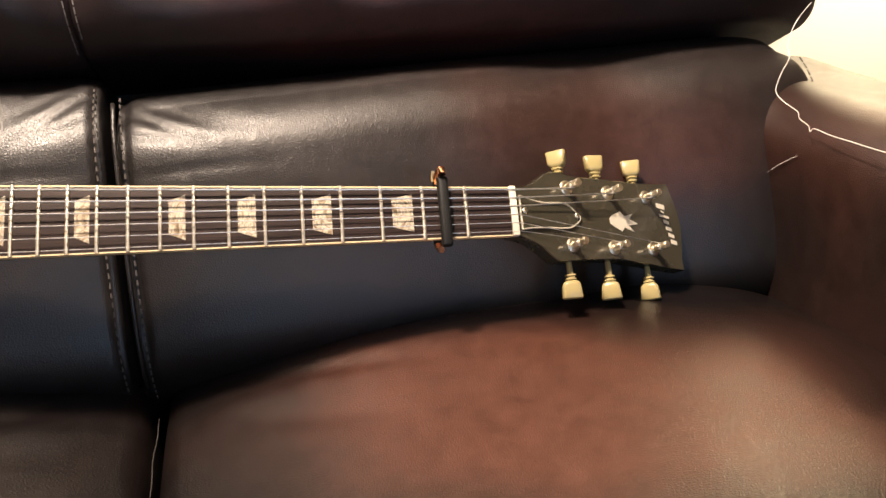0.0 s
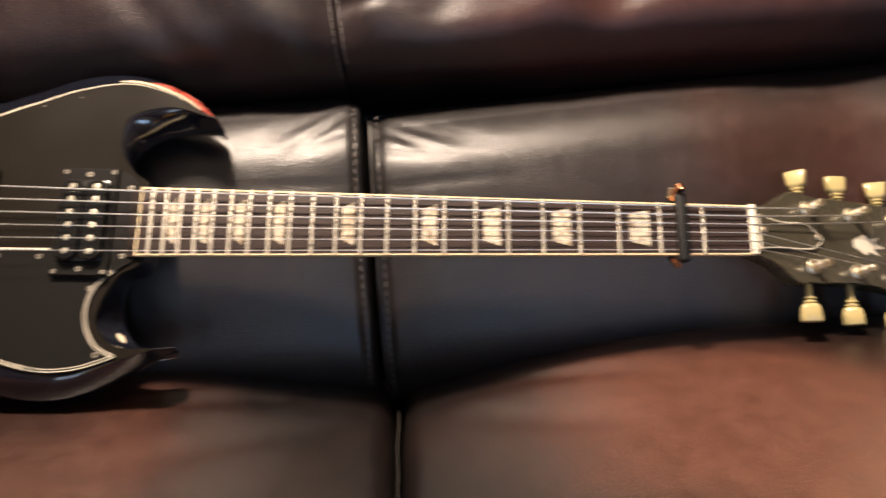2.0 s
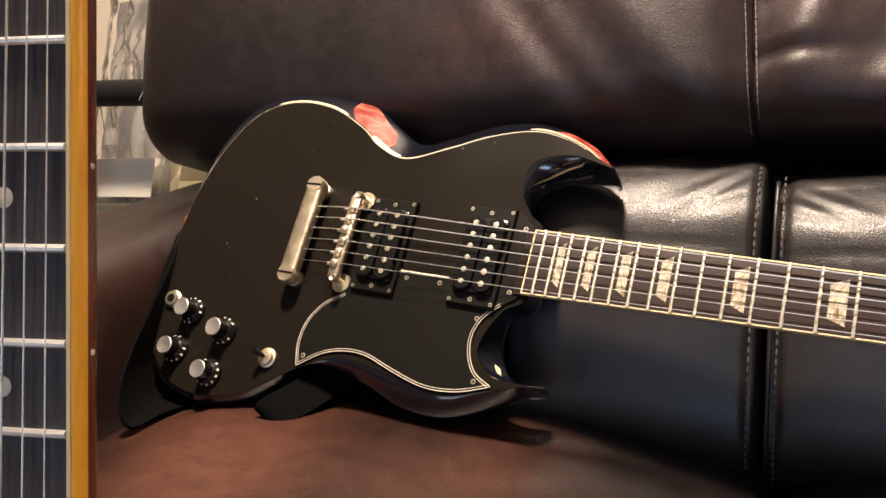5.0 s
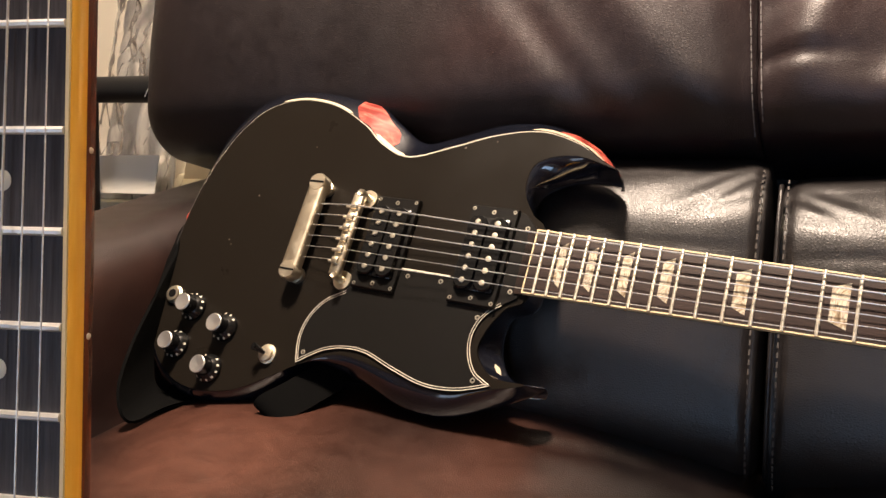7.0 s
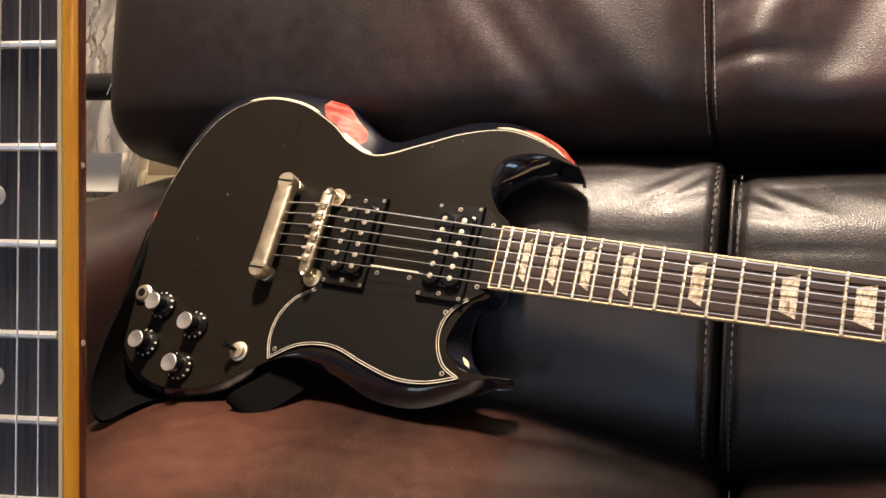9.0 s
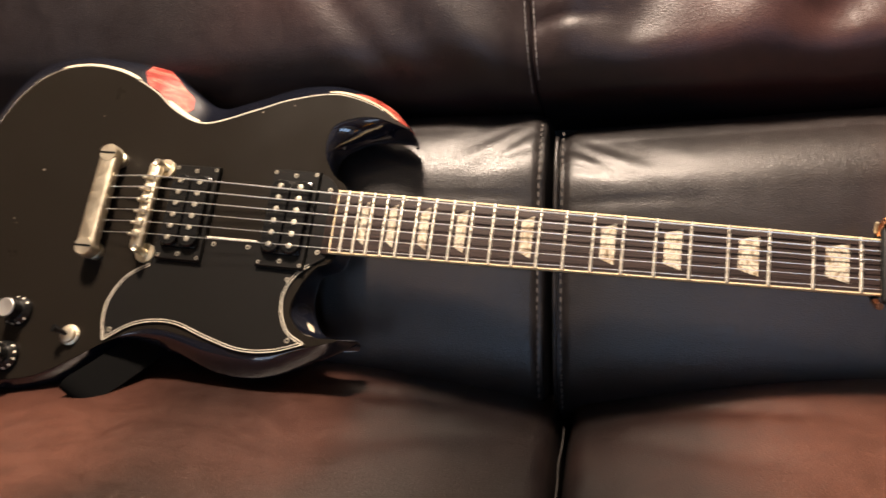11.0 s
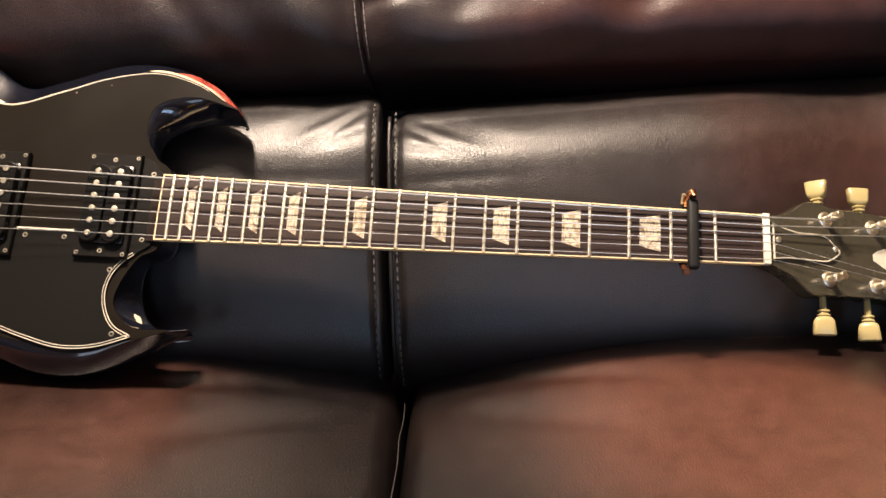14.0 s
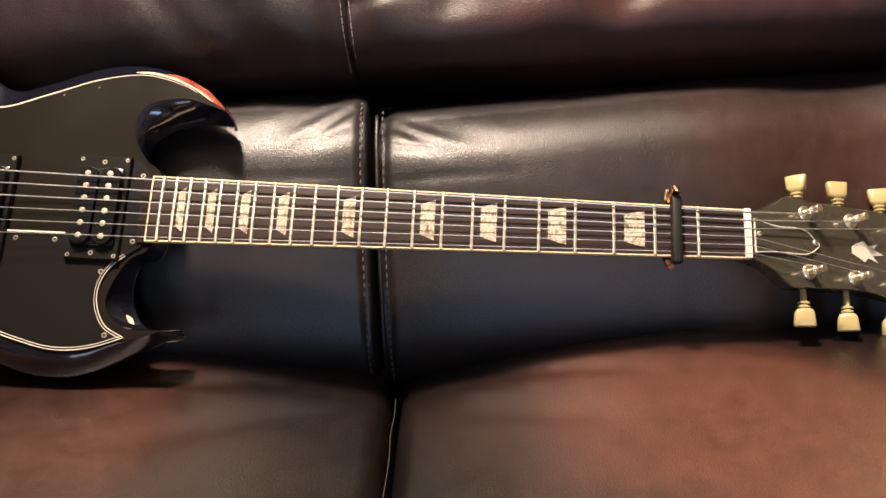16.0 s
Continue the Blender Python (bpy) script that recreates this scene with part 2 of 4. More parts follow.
def layers(rings, cap_first=True, cap_last=True):
    """A closed body from loops of equal length, each a list of 3D points."""
    bm = bmesh.new()
    vs = [[bm.verts.new(p) for p in ring] for ring in rings]
    n = len(vs[0])
    for a, b in zip(vs, vs[1:]):
        for i in range(n):
            bm.faces.new((a[i], a[(i + 1) % n], b[(i + 1) % n], b[i]))
    for ring, cap in ((vs[0], cap_first), (vs[-1], cap_last)):
        if cap:
            for tri in tessellate_polygon([[v.co for v in ring]]):
                if len(set(tri)) == 3:
                    bm.faces.new([ring[k] for k in tri])
    return bm


def slab(loop, y0, y1, bevel=0.0006):
    """A plate of outline loop (x, z), front at y0 (nearer the viewer) and back at y1, with a small chamfer in front."""
    c = sum((Vector(p) for p in loop), Vector((0, 0))) / len(loop)
    inner = [Vector(p) + (c - Vector(p)).normalized() * bevel for p in loop]
    return layers([[(p[0], y0, p[1]) for p in inner], [(p[0], y0 + bevel, p[1]) for p in loop], [(p[0], y1, p[1]) for p in loop]])


def tube(points, radius, steps=8, closed=False, taper=None):
    bm = bmesh.new()
    pts = [Vector(p) for p in points]
    rings = []
    up = Vector((0.31, 0.2, 0.93)).normalized()
    for i, p in enumerate(pts):
        a, b = pts[max(i - 1, 0)], pts[min(i + 1, len(pts) - 1)]
        if closed:
            a, b = pts[i - 1], pts[(i + 1) % len(pts)]
        d = (b - a).normalized()
        s = d.cross(up).normalized()
        u = s.cross(d)
        r = radius if taper is None else radius * taper(i / (len(pts) - 1))
        rings.append([bm.verts.new(p + r * (math.cos(t) * s + math.sin(t) * u)) for t in (2 * math.pi * k / steps for k in range(steps))])
    pairs = list(zip(rings, rings[1:])) + ([(rings[-1], rings[0])] if closed else [])
    for a, b in pairs:
        for k in range(steps):
            bm.faces.new((a[k], a[(k + 1) % steps], b[(k + 1) % steps], b[k]))
    if not closed:
        bm.faces.new(rings[0])
        bm.faces.new(rings[-1][::-1])
    return bm


def cushion(size, radii, cuts, deform, dense=0.0):
    """A rounded, upholstered block with its own corner radius along each axis; deform moves each point (u in -1..1, and the place)."""
    bm = bmesh.new()
    bmesh.ops.create_cube(bm, size=2.0)
    bmesh.ops.subdivide_edges(bm, edges=bm.edges, cuts=cuts, use_grid_fill=True)
    half = Vector(size) * 0.5
    for v in bm.verts:
        # rows lie denser near the edges
        u = Vector([math.copysign(1 - (1 - min(1.0, abs(c))) ** dense if dense else abs(c) ** 0.7, c) for c in v.co])
        p = Vector([u[i] * half[i] for i in range(3)])
        core = Vector([max(-half[i] + radii[i], min(half[i] - radii[i], p[i])) for i in range(3)])
        d = Vector([(p[i] - core[i]) / radii[i] for i in range(3)])
        if d.length > 1e-9:
            d = d.normalized() * min(1.0, max(abs(c) for c in d))
            p = core + Vector([d[i] * radii[i] for i in range(3)])
        v.co = deform(u, p)
    return bm


def stitches(points, length, gap, radius):
    """A row of thread stitches along a path."""
    bm = bmesh.new()
    pts = [Vector(p) for p in points]
    acc, run = 0.0, []
    for a, b in zip(pts, pts[1:]):
        seg = (b - a).length
        d = (b - a).normalized()
        while acc < seg:
            c = a + d * acc
            q = d.to_track_quat("Z", "Y").to_matrix().to_4x4()
            bmesh.ops.create_cone(bm, cap_ends=True, segments=6, radius1=radius, radius2=radius * 0.8, depth=length, matrix=Matrix.Translation(c) @ q)
            acc += length + gap
        acc -= seg
    return bm

# ---------------------------------------------------------------- room
def setting(name, bm, mat, label):
    return tagged(part(name, bm, mat, smooth=False), label, kind="structure")


setting("floor", box(0, -1.2, -0.05, 5.2, 4.4, 0.1), FLOOR, "unseen oak floorboards, kept dark against bounce light")
setting("wall_back", box(0, 0.70, 1.25, 5.2, 0.1, 2.5), WALL, "cream painted wall behind the sofa")
setting("wall_left", box(-2.55, -1.2, 1.25, 0.1, 3.7, 2.5), WALL_DARK, "unseen side wall, darkened against bounce light")
setting("wall_right", box(2.55, -1.2, 1.25, 0.1, 3.7, 2.5), WALL_DARK, "unseen side wall, darkened against bounce light")
setting("wall_front", box(0, -3.1, 1.25, 5.0, 0.1, 2.5), WALL_DARK, "unseen wall facing the sofa, darkened against bounce light")
window2 = tagged(new("window_1"), "white framed window in the wall facing the sofa", kind="structure")
window2.location = (-1.15, -2.93, 0.75)
FRAME_WHITE = material("white_frame", (0.7, 0.7, 0.68), 0.5)
for x in (-0.37, 0.0, 0.37):
    part("frame_upright", box(x, 0, 0, 0.05, 0.04, 1.1, 0.004), FRAME_WHITE, window2)
for z in (-0.52, 0.0, 0.52):
    part("frame_rail", box(0, 0.003, z, 0.70, 0.03, 0.05, 0.004), FRAME_WHITE, window2)
setting("ceiling", box(0, -1.2, 2.55, 5.2, 4.4, 0.1), CEIL, "plain white ceiling")

# glazed door facing the sofa, the source of the cool daylight
door = tagged(new("door_1"), "white glazed door in the wall facing the sofa", kind="structure")
door.location = (0.55, -2.93, 0)
for x in (-0.53, 0.0, 0.53):
    part("frame_upright", box(x, 0, 1.0, 0.06, 0.05, 2.0, 0.004), FRAME_WHITE, door)
for z in (0.13, 0.72, 1.32, 1.95):
    part("frame_rail", box(0, 0.003, z, 1.0, 0.04, 0.05, 0.004), FRAME_WHITE, door)

# ---------------------------------------------------------------- sofa
sofa = thing("sofa", "dark brown leather two-seat sofa, seats rubbed reddish with painted sheen", "sofa", pose(0, 0, 0))
LEAN_LOW = 21.0


def fold(p, x0, z0, dx, dz, width, depth, reach):
    """Depth of a soft crease that runs from (x0, z0) along (dx, dz)."""
    d = Vector((dx, dz)).normalized()
    r = Vector((p.x - x0, p.z - z0))
    along, across = r.dot(d), r.x * d.y - r.y * d.x
    if along < 0 or along > reach:
        return 0.0
    return depth * math.exp(-(across / width) ** 2) * math.sin(math.pi * min(1.0, along / reach)) 


def ray(q, x0, z0, dx, dz, width, depth, reach):
    """Like fold, but strongest near its root and fading out along its way."""
    d = Vector((dx, dz)).normalized()
    r = Vector((q.x - x0, q.z - z0))
    along, across = r.dot(d), r.x * d.y - r.y * d.x
    if along < -0.03 or along > reach:
        return 0.0
    k = min(1.0, (along + 0.03) / 0.05) * (1 - max(0.0, along) / reach) ** 0.8
    return depth * k * k * (3 - 2 * k) * math.exp(-(across / width) ** 2)


def seat(side):
    cx, w = side * 0.3008, 0.600

    def deform(u, p):
        inner, outer = max(0.0, -u.x * side), max(0.0, u.x * side)
        crown = (1 - inner ** 2.1) * (1 - outer ** 3.5) * (1 - abs(u.y * 0.95) ** 4.5)
        p = p.copy()
        if u.z > -0.2:
            p.z += 0.052 * crown - 0.006
        p.x -= side * 0.05 * outer ** 4 * max(0.0, u.y) ** 2
        p.z += 0.003 * noise.noise(Vector((p.x * 9 + side * 5, p.y * 9, 0)))
        if u.z > 0:
            p.z -= fold(Vector((p.x, 0, p.y)), -side * 0.27, 0.17, side * 1.0, -0.35, 0.010, 0.0035, 0.20)
            p.z -= fold(Vector((p.x, 0, p.y)), -side * 0.26, 0.12, side * 1.0, -0.6, 0.012, 0.003, 0.16)
        return p + Vector((cx, -0.140, 0.372))
    return part("seat_cushion", cushion((w, 0.50, 0.18), (0.012, 0.060, 0.045), 60, deform), LEATHER_SEAT, sofa, "reddish brown rubbed leather seat cushion with painted sheen", angle=0)


def lumbar(side):
    x0, x1 = (-0.0128, 0.620) if side > 0 else (-0.600, -0.0150)
    cx, w = 0.5 * (x0 + x1), x1 - x0
    turn = pose(cx, 0.163, 0.545, -LEAN_LOW, 0, 0)

    def deform(u, p):
        p = p.copy()
        inner = max(0.0, -u.x * side)
        crown = (1 - abs(u.x) ** 8) * (1 - u.z ** 2) ** 1.5
        front = max(0.0, min(1.0, (0.5 - u.y) / 1.3))
        y0 = p.y
        if front > 0:
            p.y -= 0.014 * crown
            near = w / 2 + side * p.x
            # the seam pulls the leather in beside the gap, a roll stands up outside it
            p.y += 0.0035 * math.exp(-((near - (0.0095 if side > 0 else 0.0078)) / 0.0026) ** 2)
            # puckers that run in from the stitched inner corner, drawn over the top
            for x0, z0, dx, dz, wide, deep, reach in ((0.016, 0.118, 1.0, -0.75, 0.0045, 0.0040, 0.075), (0.030, 0.122, 1.0, -0.55, 0.0060, 0.0030, 0.085), (0.014, 0.095, 1.0, -0.30, 0.0050, 0.0020, 0.060), (0.055, 0.120, 1.0, -0.60, 0.0070, 0.0018, 0.080)):
                p.y += ray(Vector((near, 0, p.z)), x0, z0, dx, dz, wide, deep, reach)
            # long shallow creases under the highlight
            p.y += 0.0012 * ray(Vector((near, 0, p.z)), 0.03, 0.055, 1.0, 0.02, 0.003, 1.0, 0.12)
            p.y += 0.0010 * noise.noise(Vector((p.x * 11 + 3, 0, p.z * 11)))
            if side > 0:
                # the cushion is pressed in behind the guitar's head
                p.y += 0.016 * math.exp(-((p.x + cx - 0.405) / 0.080) ** 2)
            p.y = y0 + (p.y - y0) * front
        # the outer end is rounded off
        out = max(0.0, u.x * side)
        p.x -= side * 0.020 * out ** 10 * max(0.0, u.z) ** 4
        p.z -= 0.012 * out ** 14 * max(0.0, u.z) ** 3
        # the stitched inner top corner is pulled round
        ease = max(0.0, u.z) ** 2 * (3 - 2 * max(0.0, u.z))
        p.z -= (0.008 if side > 0 else 0.005) * ease * math.exp(-((w / 2 + side * p.x) / 0.014) ** 2)
        if side > 0:
            p.z += ease * (0.005 * u.x - 0.012 * max(0.0, 1 - (w / 2 + p.x) / 0.40))
        return turn @ p
    ob = part("lower_back_cushion", cushion((w, 0.19, 0.285), (0.006, 0.068, 0.074), 88, deform, 1.7), LEATHER_DARK, sofa, "smooth dark leather lower back cushion", angle=0)
    return ob, turn, w


UPPER_ROUND = {-1: (0.060, 0.054), 1: (0.042, 0.036)}  # soft corner of each upper cushion, in depth and height


def upper(side):
    x0, x1 = (-0.0312, 0.668) if side > 0 else (-0.724, -0.0262)
    cx, w = 0.5 * (x0 + x1), x1 - x0
    lean = 26.5 if side > 0 else 19.5
    turn = pose(cx, 0.290 + 0.2 * (math.sin(radians(lean)) - math.sin(radians(24))), 0.866 + 0.2 * (math.cos(radians(lean)) - math.cos(radians(24))), -lean, 0, 0)

    def deform(u, p):
        p = p.copy()
        if u.y < 0.2:
            p.y -= (0.009 if side > 0 else 0.016) * (1 - abs(u.x) ** 6) * (1 - u.z ** 4) ** 2
            # a soft valley beside the middle seam
            near = w / 2 + side * p.x
            p.y += 0.010 * math.exp(-(near / 0.022) ** 2)
            x = near
            q = Vector((x, 0, p.z))
            if side > 0:
                p.y += ray(q, 0.004, -0.146, 1.0, 0.02, 0.007, 0.0069, 0.085)
                p.y += ray(q, 0.012, -0.100, 1.0, 0.18, 0.008, 0.0030, 0.09)
                p.y -= ray(q, 0.030, -0.155, 0.40, 0.92, 0.020, 0.0090, 0.26)
                p.y += ray(q, 0.085, -0.165, 0.50, 0.86, 0.018, 0.0059, 0.28)
                p.y -= ray(q, 0.170, -0.170, 0.66, 0.75, 0.026, 0.0080, 0.34)
                p.y += ray(q, 0.235, -0.165, 0.70, 0.72, 0.018, 0.0080, 0.28)
            else:
                p.y -= ray(q, 0.022, -0.200, 0.58, 0.82, 0.020, 0.0046, 0.34)
                p.y += ray(q, 0.075, -0.190, 0.58, 0.82, 0.017, 0.0030, 0.28)
                p.y += ray(q, 0.118, -0.190, 0.58, 0.82, 0.012, 0.0046, 0.24)
                p.y -= ray(q, 0.150, -0.190, 0.58, 0.82, 0.018, 0.0020, 0.30)
                p.y += ray(q, 0.420, -0.180, -0.2, 0.95, 0.030, 0.0030, 0.25)
            p.y += 0.004 * noise.noise(Vector((p.x * 7 + side, 2, p.z * 7)))
        out = max(0.0, u.x * side)
        p.x -= side * 0.014 * out ** 6 * max(abs(u.y), abs(u.z)) ** 4
        p.y += 0.03 * out ** 8
        p.x -= 0.07 * (p.z + 0.19)
        return turn @ p
    ob = part("upper_back_cushion", cushion((w, 0.20, 0.40), (0.003, *UPPER_ROUND[side]), 76, deform, 1.4), LEATHER_BACK, sofa, "dark leather upper back cushion with soft folds", angle=0)
    return ob, turn, w


def arm(side):
    def deform(u, p):
        p = p.copy()
        if u.z > 0:
            p.z += 0.004 * (1 - u.y ** 2) + 0.026 * u.y
        p.x += 0.004 * noise.noise(Vector((p.y * 8, p.z * 8, side)))
        p.z += 0.003 * noise.noise(Vector((p.y * 10, p.x * 10, side + 4)))
        return p + Vector((side * 0.638, -0.10, 0.342))
    return part("armrest", cushion((0.175, 0.72, 0.60), (0.055, 0.06, 0.050), 36, deform), LEATHER_ARM, sofa, "brown leather padded armrest", angle=0)


for side in (-1, 1):
    seat(side)
    arm(side)
low_r, turn_r, w_r = lumbar(1)
low_l, turn_l, w_l = lumbar(-1)
up_r, uturn_r, uw_r = upper(1)
up_l, uturn_l, uw_l = upper(-1)
part("base", box(0, -0.06, 0.17, 1.30, 0.60, 0.22, 0.02), LEATHER_DARK, sofa, "dark leather sofa base")
part("back_frame", box(-0.03, 0.36, 0.46, 1.30, 0.22, 0.70, 0.03), RUBBER, sofa, "black lined back frame of the sofa")
for sx in (-0.58, 0.55):
    for sy in (-0.30, 0.40):
        part("foot", lathe([(0.025, 0.0), (0.03, 0.03), (0.03, 0.075)], 16, Matrix.Translation((sx, sy, 0))), PLASTIC, sofa, "black plastic foot")

# stitched seams beside the gap between the two halves
def front_y(z):
    """Depth of a lower cushion's front beside its seam, in its own axes."""
    edge = 0.1425 - 0.074
    k = max(0.0, (abs(z) - edge) / 0.074)
    return -0.095 + 0.068 * (1 - math.sqrt(max(0.0, 1 - k * k))) - 0.014 * max(0.0, 1 - (z / 0.1425) ** 2) ** 1.5


def seam_path(turn, x, z0, z1, lift):
    return [turn @ Vector((x, front_y(z) + lift, z)) for z in [z0 + (z1 - z0) * i / 40 for i in range(41)]]


part("stitching", stitches(seam_path(turn_r, -w_r / 2 + 0.0095, -0.125, 0.112, 0.0022), 0.0040, 0.0034, 0.0008), THREAD, low_r, "dark grey thread stitching")
part("stitching", stitches(seam_path(turn_l, w_l / 2 - 0.0078, -0.125, 0.124, 0.0022), 0.0040, 0.0034, 0.0008), THREAD, low_l, "dark grey thread stitching")
part("stitching", stitches(seam_path(turn_r, w_r / 2 - 0.0075, 0.02, 0.110, 0.0012), 0.0055, 0.0028, 0.0010), THREAD, low_r, "dark grey thread stitching")
part("piping", tube(seam_path(turn_r, -w_r / 2 + 0.0045, -0.120, 0.108, 0.0008), 0.0018, 10), LEATHER_DARK, low_r, "rolled leather edge", angle=0)
# paired stitch lines at the join of the upper cushions
for ob, turn, w, sx in ((up_r, uturn_r, uw_r, -1), (up_l, uturn_l, uw_l, 1)):
    pts = []
    deep, tall = UPPER_ROUND[-sx]
    for i in range(50):
        z = -0.190 + 0.35 * i / 49
        x = sx * (w / 2 - 0.0056)
        wave = 0.004 * noise.noise(Vector((x * 7 - sx, 2, z * 7)))
        pts.append(turn @ Vector((x - 0.07 * (z + 0.19), -0.0918 + wave + deep * (1 - math.sqrt(max(0.0, 1 - (max(0.0, abs(z) - 0.2 + tall) / tall) ** 2))), z)))
    part("stitching", stitches(pts, 0.0054, 0.0012, 0.0006), THREAD_GREY, ob, "dark grey thread stitching")
part("seat_seam", tube([(0.0006 * math.sin(i), 0.02 - 0.36 * i / 30, 0.4535 + 0.0008 * math.sin(1.7 * i)) for i in range(31)], 0.0004, 6), THREAD_SEAT, sofa, "grey seam thread")

# ---------------------------------------------------------------- black electric guitar on the sofa
# its own axes: x along the neck towards the head, y into the body, z across the strings; origin at the nut
GUITAR = Matrix(((0.99655, -0.02349, 0.07961, 0.27862), (-0.02557, 0.82560, 0.56367, 0.00476), (-0.07896, -0.56377, 0.82215, 0.59613), (0, 0, 0, 1)))
guitar = thing("electric_guitar", "black double-cutaway electric guitar lying against the sofa back", "guitar", GUITAR)
SCALE = 0.62865
TOP = 0.0090  # the body's face lies this far behind the fingerboard


def fret_at(n, scale=SCALE):
    return scale * (1 - 2 ** (-n / 12))


def half_width(s):
    return 0.0197 + s * (0.0268 - 0.0197) / 0.460


MM = 0.001
OUTER = [(-456, 28), (-477, 48), (-475, 66), (-455, 79), (-430, 84.5), (-411, 84), (-418, 97), (-441, 117), (-480, 133), (-524, 132), (-571, 115),
         (-602, 108), (-636, 128), (-668, 149), (-715, 159), (-765, 155), (-803, 133), (-824, 88), (-833, 20), (-834, -60), (-825, -118),
         (-795, -155), (-752, -168), (-702, -160), (-662, -134), (-638, -113), (-590, -118), (-545, -131), (-504, -130), (-465, -112), (-433, -91),
         (-459, -90.5), (-472, -79), (-478, -60), (-475, -40), (-456, -27)]
INNER = [(-458, 27), (-472, 42), (-484, 63), (-480, 88), (-449, 97), (-414, 88), (-428, 95.5), (-450, 108.5), (-484, 116.5), (-522, 110), (-558, 96.5),
         (-600, 82.5), (-632, 93), (-657, 111), (-697, 129.5), (-742, 133), (-780, 117), (-806, 80), (-822, 22), (-825, -60), (-817, -112),
         (-789, -147), (-750, -161), (-703, -154), (-664, -132), (-645, -120), (-606, -103), (-552, -109), (-508, -114), (-475, -105), (-444, -95),
         (-470, -94), (-487, -79), (-485, -60), (-474, -40), (-458, -26)]
outer = [p * MM for p in spline(OUTER, 7)]
inner = [p * MM for p in spline(INNER, 7)]


def ring(loop, y):
    return [(p.x, y, p.y) for p in loop]


def blend(t):
    return [a.lerp(b, t) for a, b in zip(outer, inner)]


def shrink(loop, d):
    out = []
    n = len(loop)
    for i in range(n):
        t = (loop[(i + 1) % n] - loop[i - 1]).normalized()
        out.append(loop[i] + Vector((-t.y, t.x)) * d)
    return out


def shrink3(loop, i, d):
    t = (loop[(i + 1) % len(loop)] - loop[i - 1]).normalized()
    return loop[i] + Vector((-t.y, t.x)) * d


area = sum(a.x * b.y - b.x * a.y for a, b in zip(outer, outer[1:] + outer[:1]))
IN = 1.0 if area > 0 else -1.0
# bevel depth and profile round the outline: deep and flat above, coved in the cutaways, rounded below
DEPTH = [31, 30, 29, 28, 28, 28, 29, 29, 29, 29, 29, 30, 31, 31, 30, 29, 26] + [20] * 7 + [20, 21, 23, 24, 24, 25, 28, 31, 32, 33, 34, 34]
SHAPE = [0.8, 1.1, 1.6, 1.9, 1.9, 1.4] + [1.0] * 10 + [1.5] * 9 + [1.9] * 5 + [1.0] + [0.75] * 5


def along(values, i):
    k, f = divmod(i / 7, 1)
    return values[int(k) % len(values)] * (1 - f) + values[(int(k) + 1) % len(values)] * f


def bevel_ring(t):
    out = []
    for i, p in enumerate(blend(t)):
        d = along(DEPTH, i) * MM
        out.append((p.x, 0.0093 + (d - 0.0093) * (1 - t) ** along(SHAPE, i), p.y))
    return out


low_edge = [(p.x, along(DEPTH, i) * MM + 0.0025, p.y) for i, p in enumerate(outer)]
# the horns are chamfered on the back as well
BACK = [6, 10, 10, 7, 3, 0.5, 2, 4, 3, 1] + [0] * 17 + [1, 3, 3, 2, 5, 8, 10, 10, 8]


def back_ring(extra, share, y):
    out = []
    for i in range(len(outer)):
        a = shrink3(outer, i, IN * (extra + share * along(BACK, i) * MM))
        out.append((a.x, y, a.y))
    return out


rings = [back_ring(0.004, 1.0, 0.0452), back_ring(0.0010, 0.9, 0.0440), low_edge]
rings += [bevel_ring(t) for t in (0.03, 0.12, 0.25, 0.4, 0.55, 0.7, 0.82, 0.91, 0.965)]
body = part("body", layers(rings, True, False), BEVEL, guitar, "glossy black bevelled body edge", angle=60)
part("body_face", layers([bevel_ring(0.965), ring(inner, TOP)], False, True), FACE, guitar, "satin black worn body face", angle=6)
# patches laid on the bevel: a red reflection painted as colour, and pale streaks
def bevel_patch(name, i0, i1, t0, t1, mat, label, lift=0.0003, wave=0.08):
    bm = bmesh.new()
    n, k = int((i1 - i0) * 7), 10
    cols = []
    for a in range(n + 1):
        i = int(i0 * 7) + a
        u = a / n
        swell = min(1.0, 9 * u, 9 * (1 - u)) ** 0.5
        lo = t0 + wave * math.sin(5 * u + 1) + (t1 - t0) * 0.5 * (1 - swell)
        hi = t1 + wave * 0.6 * math.sin(7 * u) - (t1 - t0) * 0.5 * (1 - swell)
        col = []
        for b in range(k + 1):
            t = min(0.985, max(0.02, lo + (hi - lo) * b / k))
            x, y, z = bevel_ring(t)[i]
            col.append(bm.verts.new((x, y - lift, z + lift * 0.5)))
        cols.append(col)
    for c0, c1 in zip(cols, cols[1:]):
        for b in range(k):
            bm.faces.new((c0[b], c0[b + 1], c1[b + 1], c1[b]))
    return part(name, bm, mat, body, label, angle=0)


# colour of the red reflection painted onto the black bevel
RED_REFLECTION = material("painted_red_reflection", (0.45, 0.06, 0.04), 0.25, coat=0.2)
_n = node(RED_REFLECTION, "ShaderNodeTexNoise", Scale=42.0, Detail=3.0, Distortion=1.6)
RED_REFLECTION.node_tree.links.new(coords(RED_REFLECTION, (0.6, 1.0, 1.3)), _n.inputs["Vector"])
RED_REFLECTION.node_tree.links.new(ramp(RED_REFLECTION, _n.outputs[0], [(0.38, (0.20, 0.026, 0.020)), (0.52, (0.40, 0.075, 0.055)), (0.68, (0.55, 0.20, 0.14))]), bsdf(RED_REFLECTION).inputs["Base Color"])
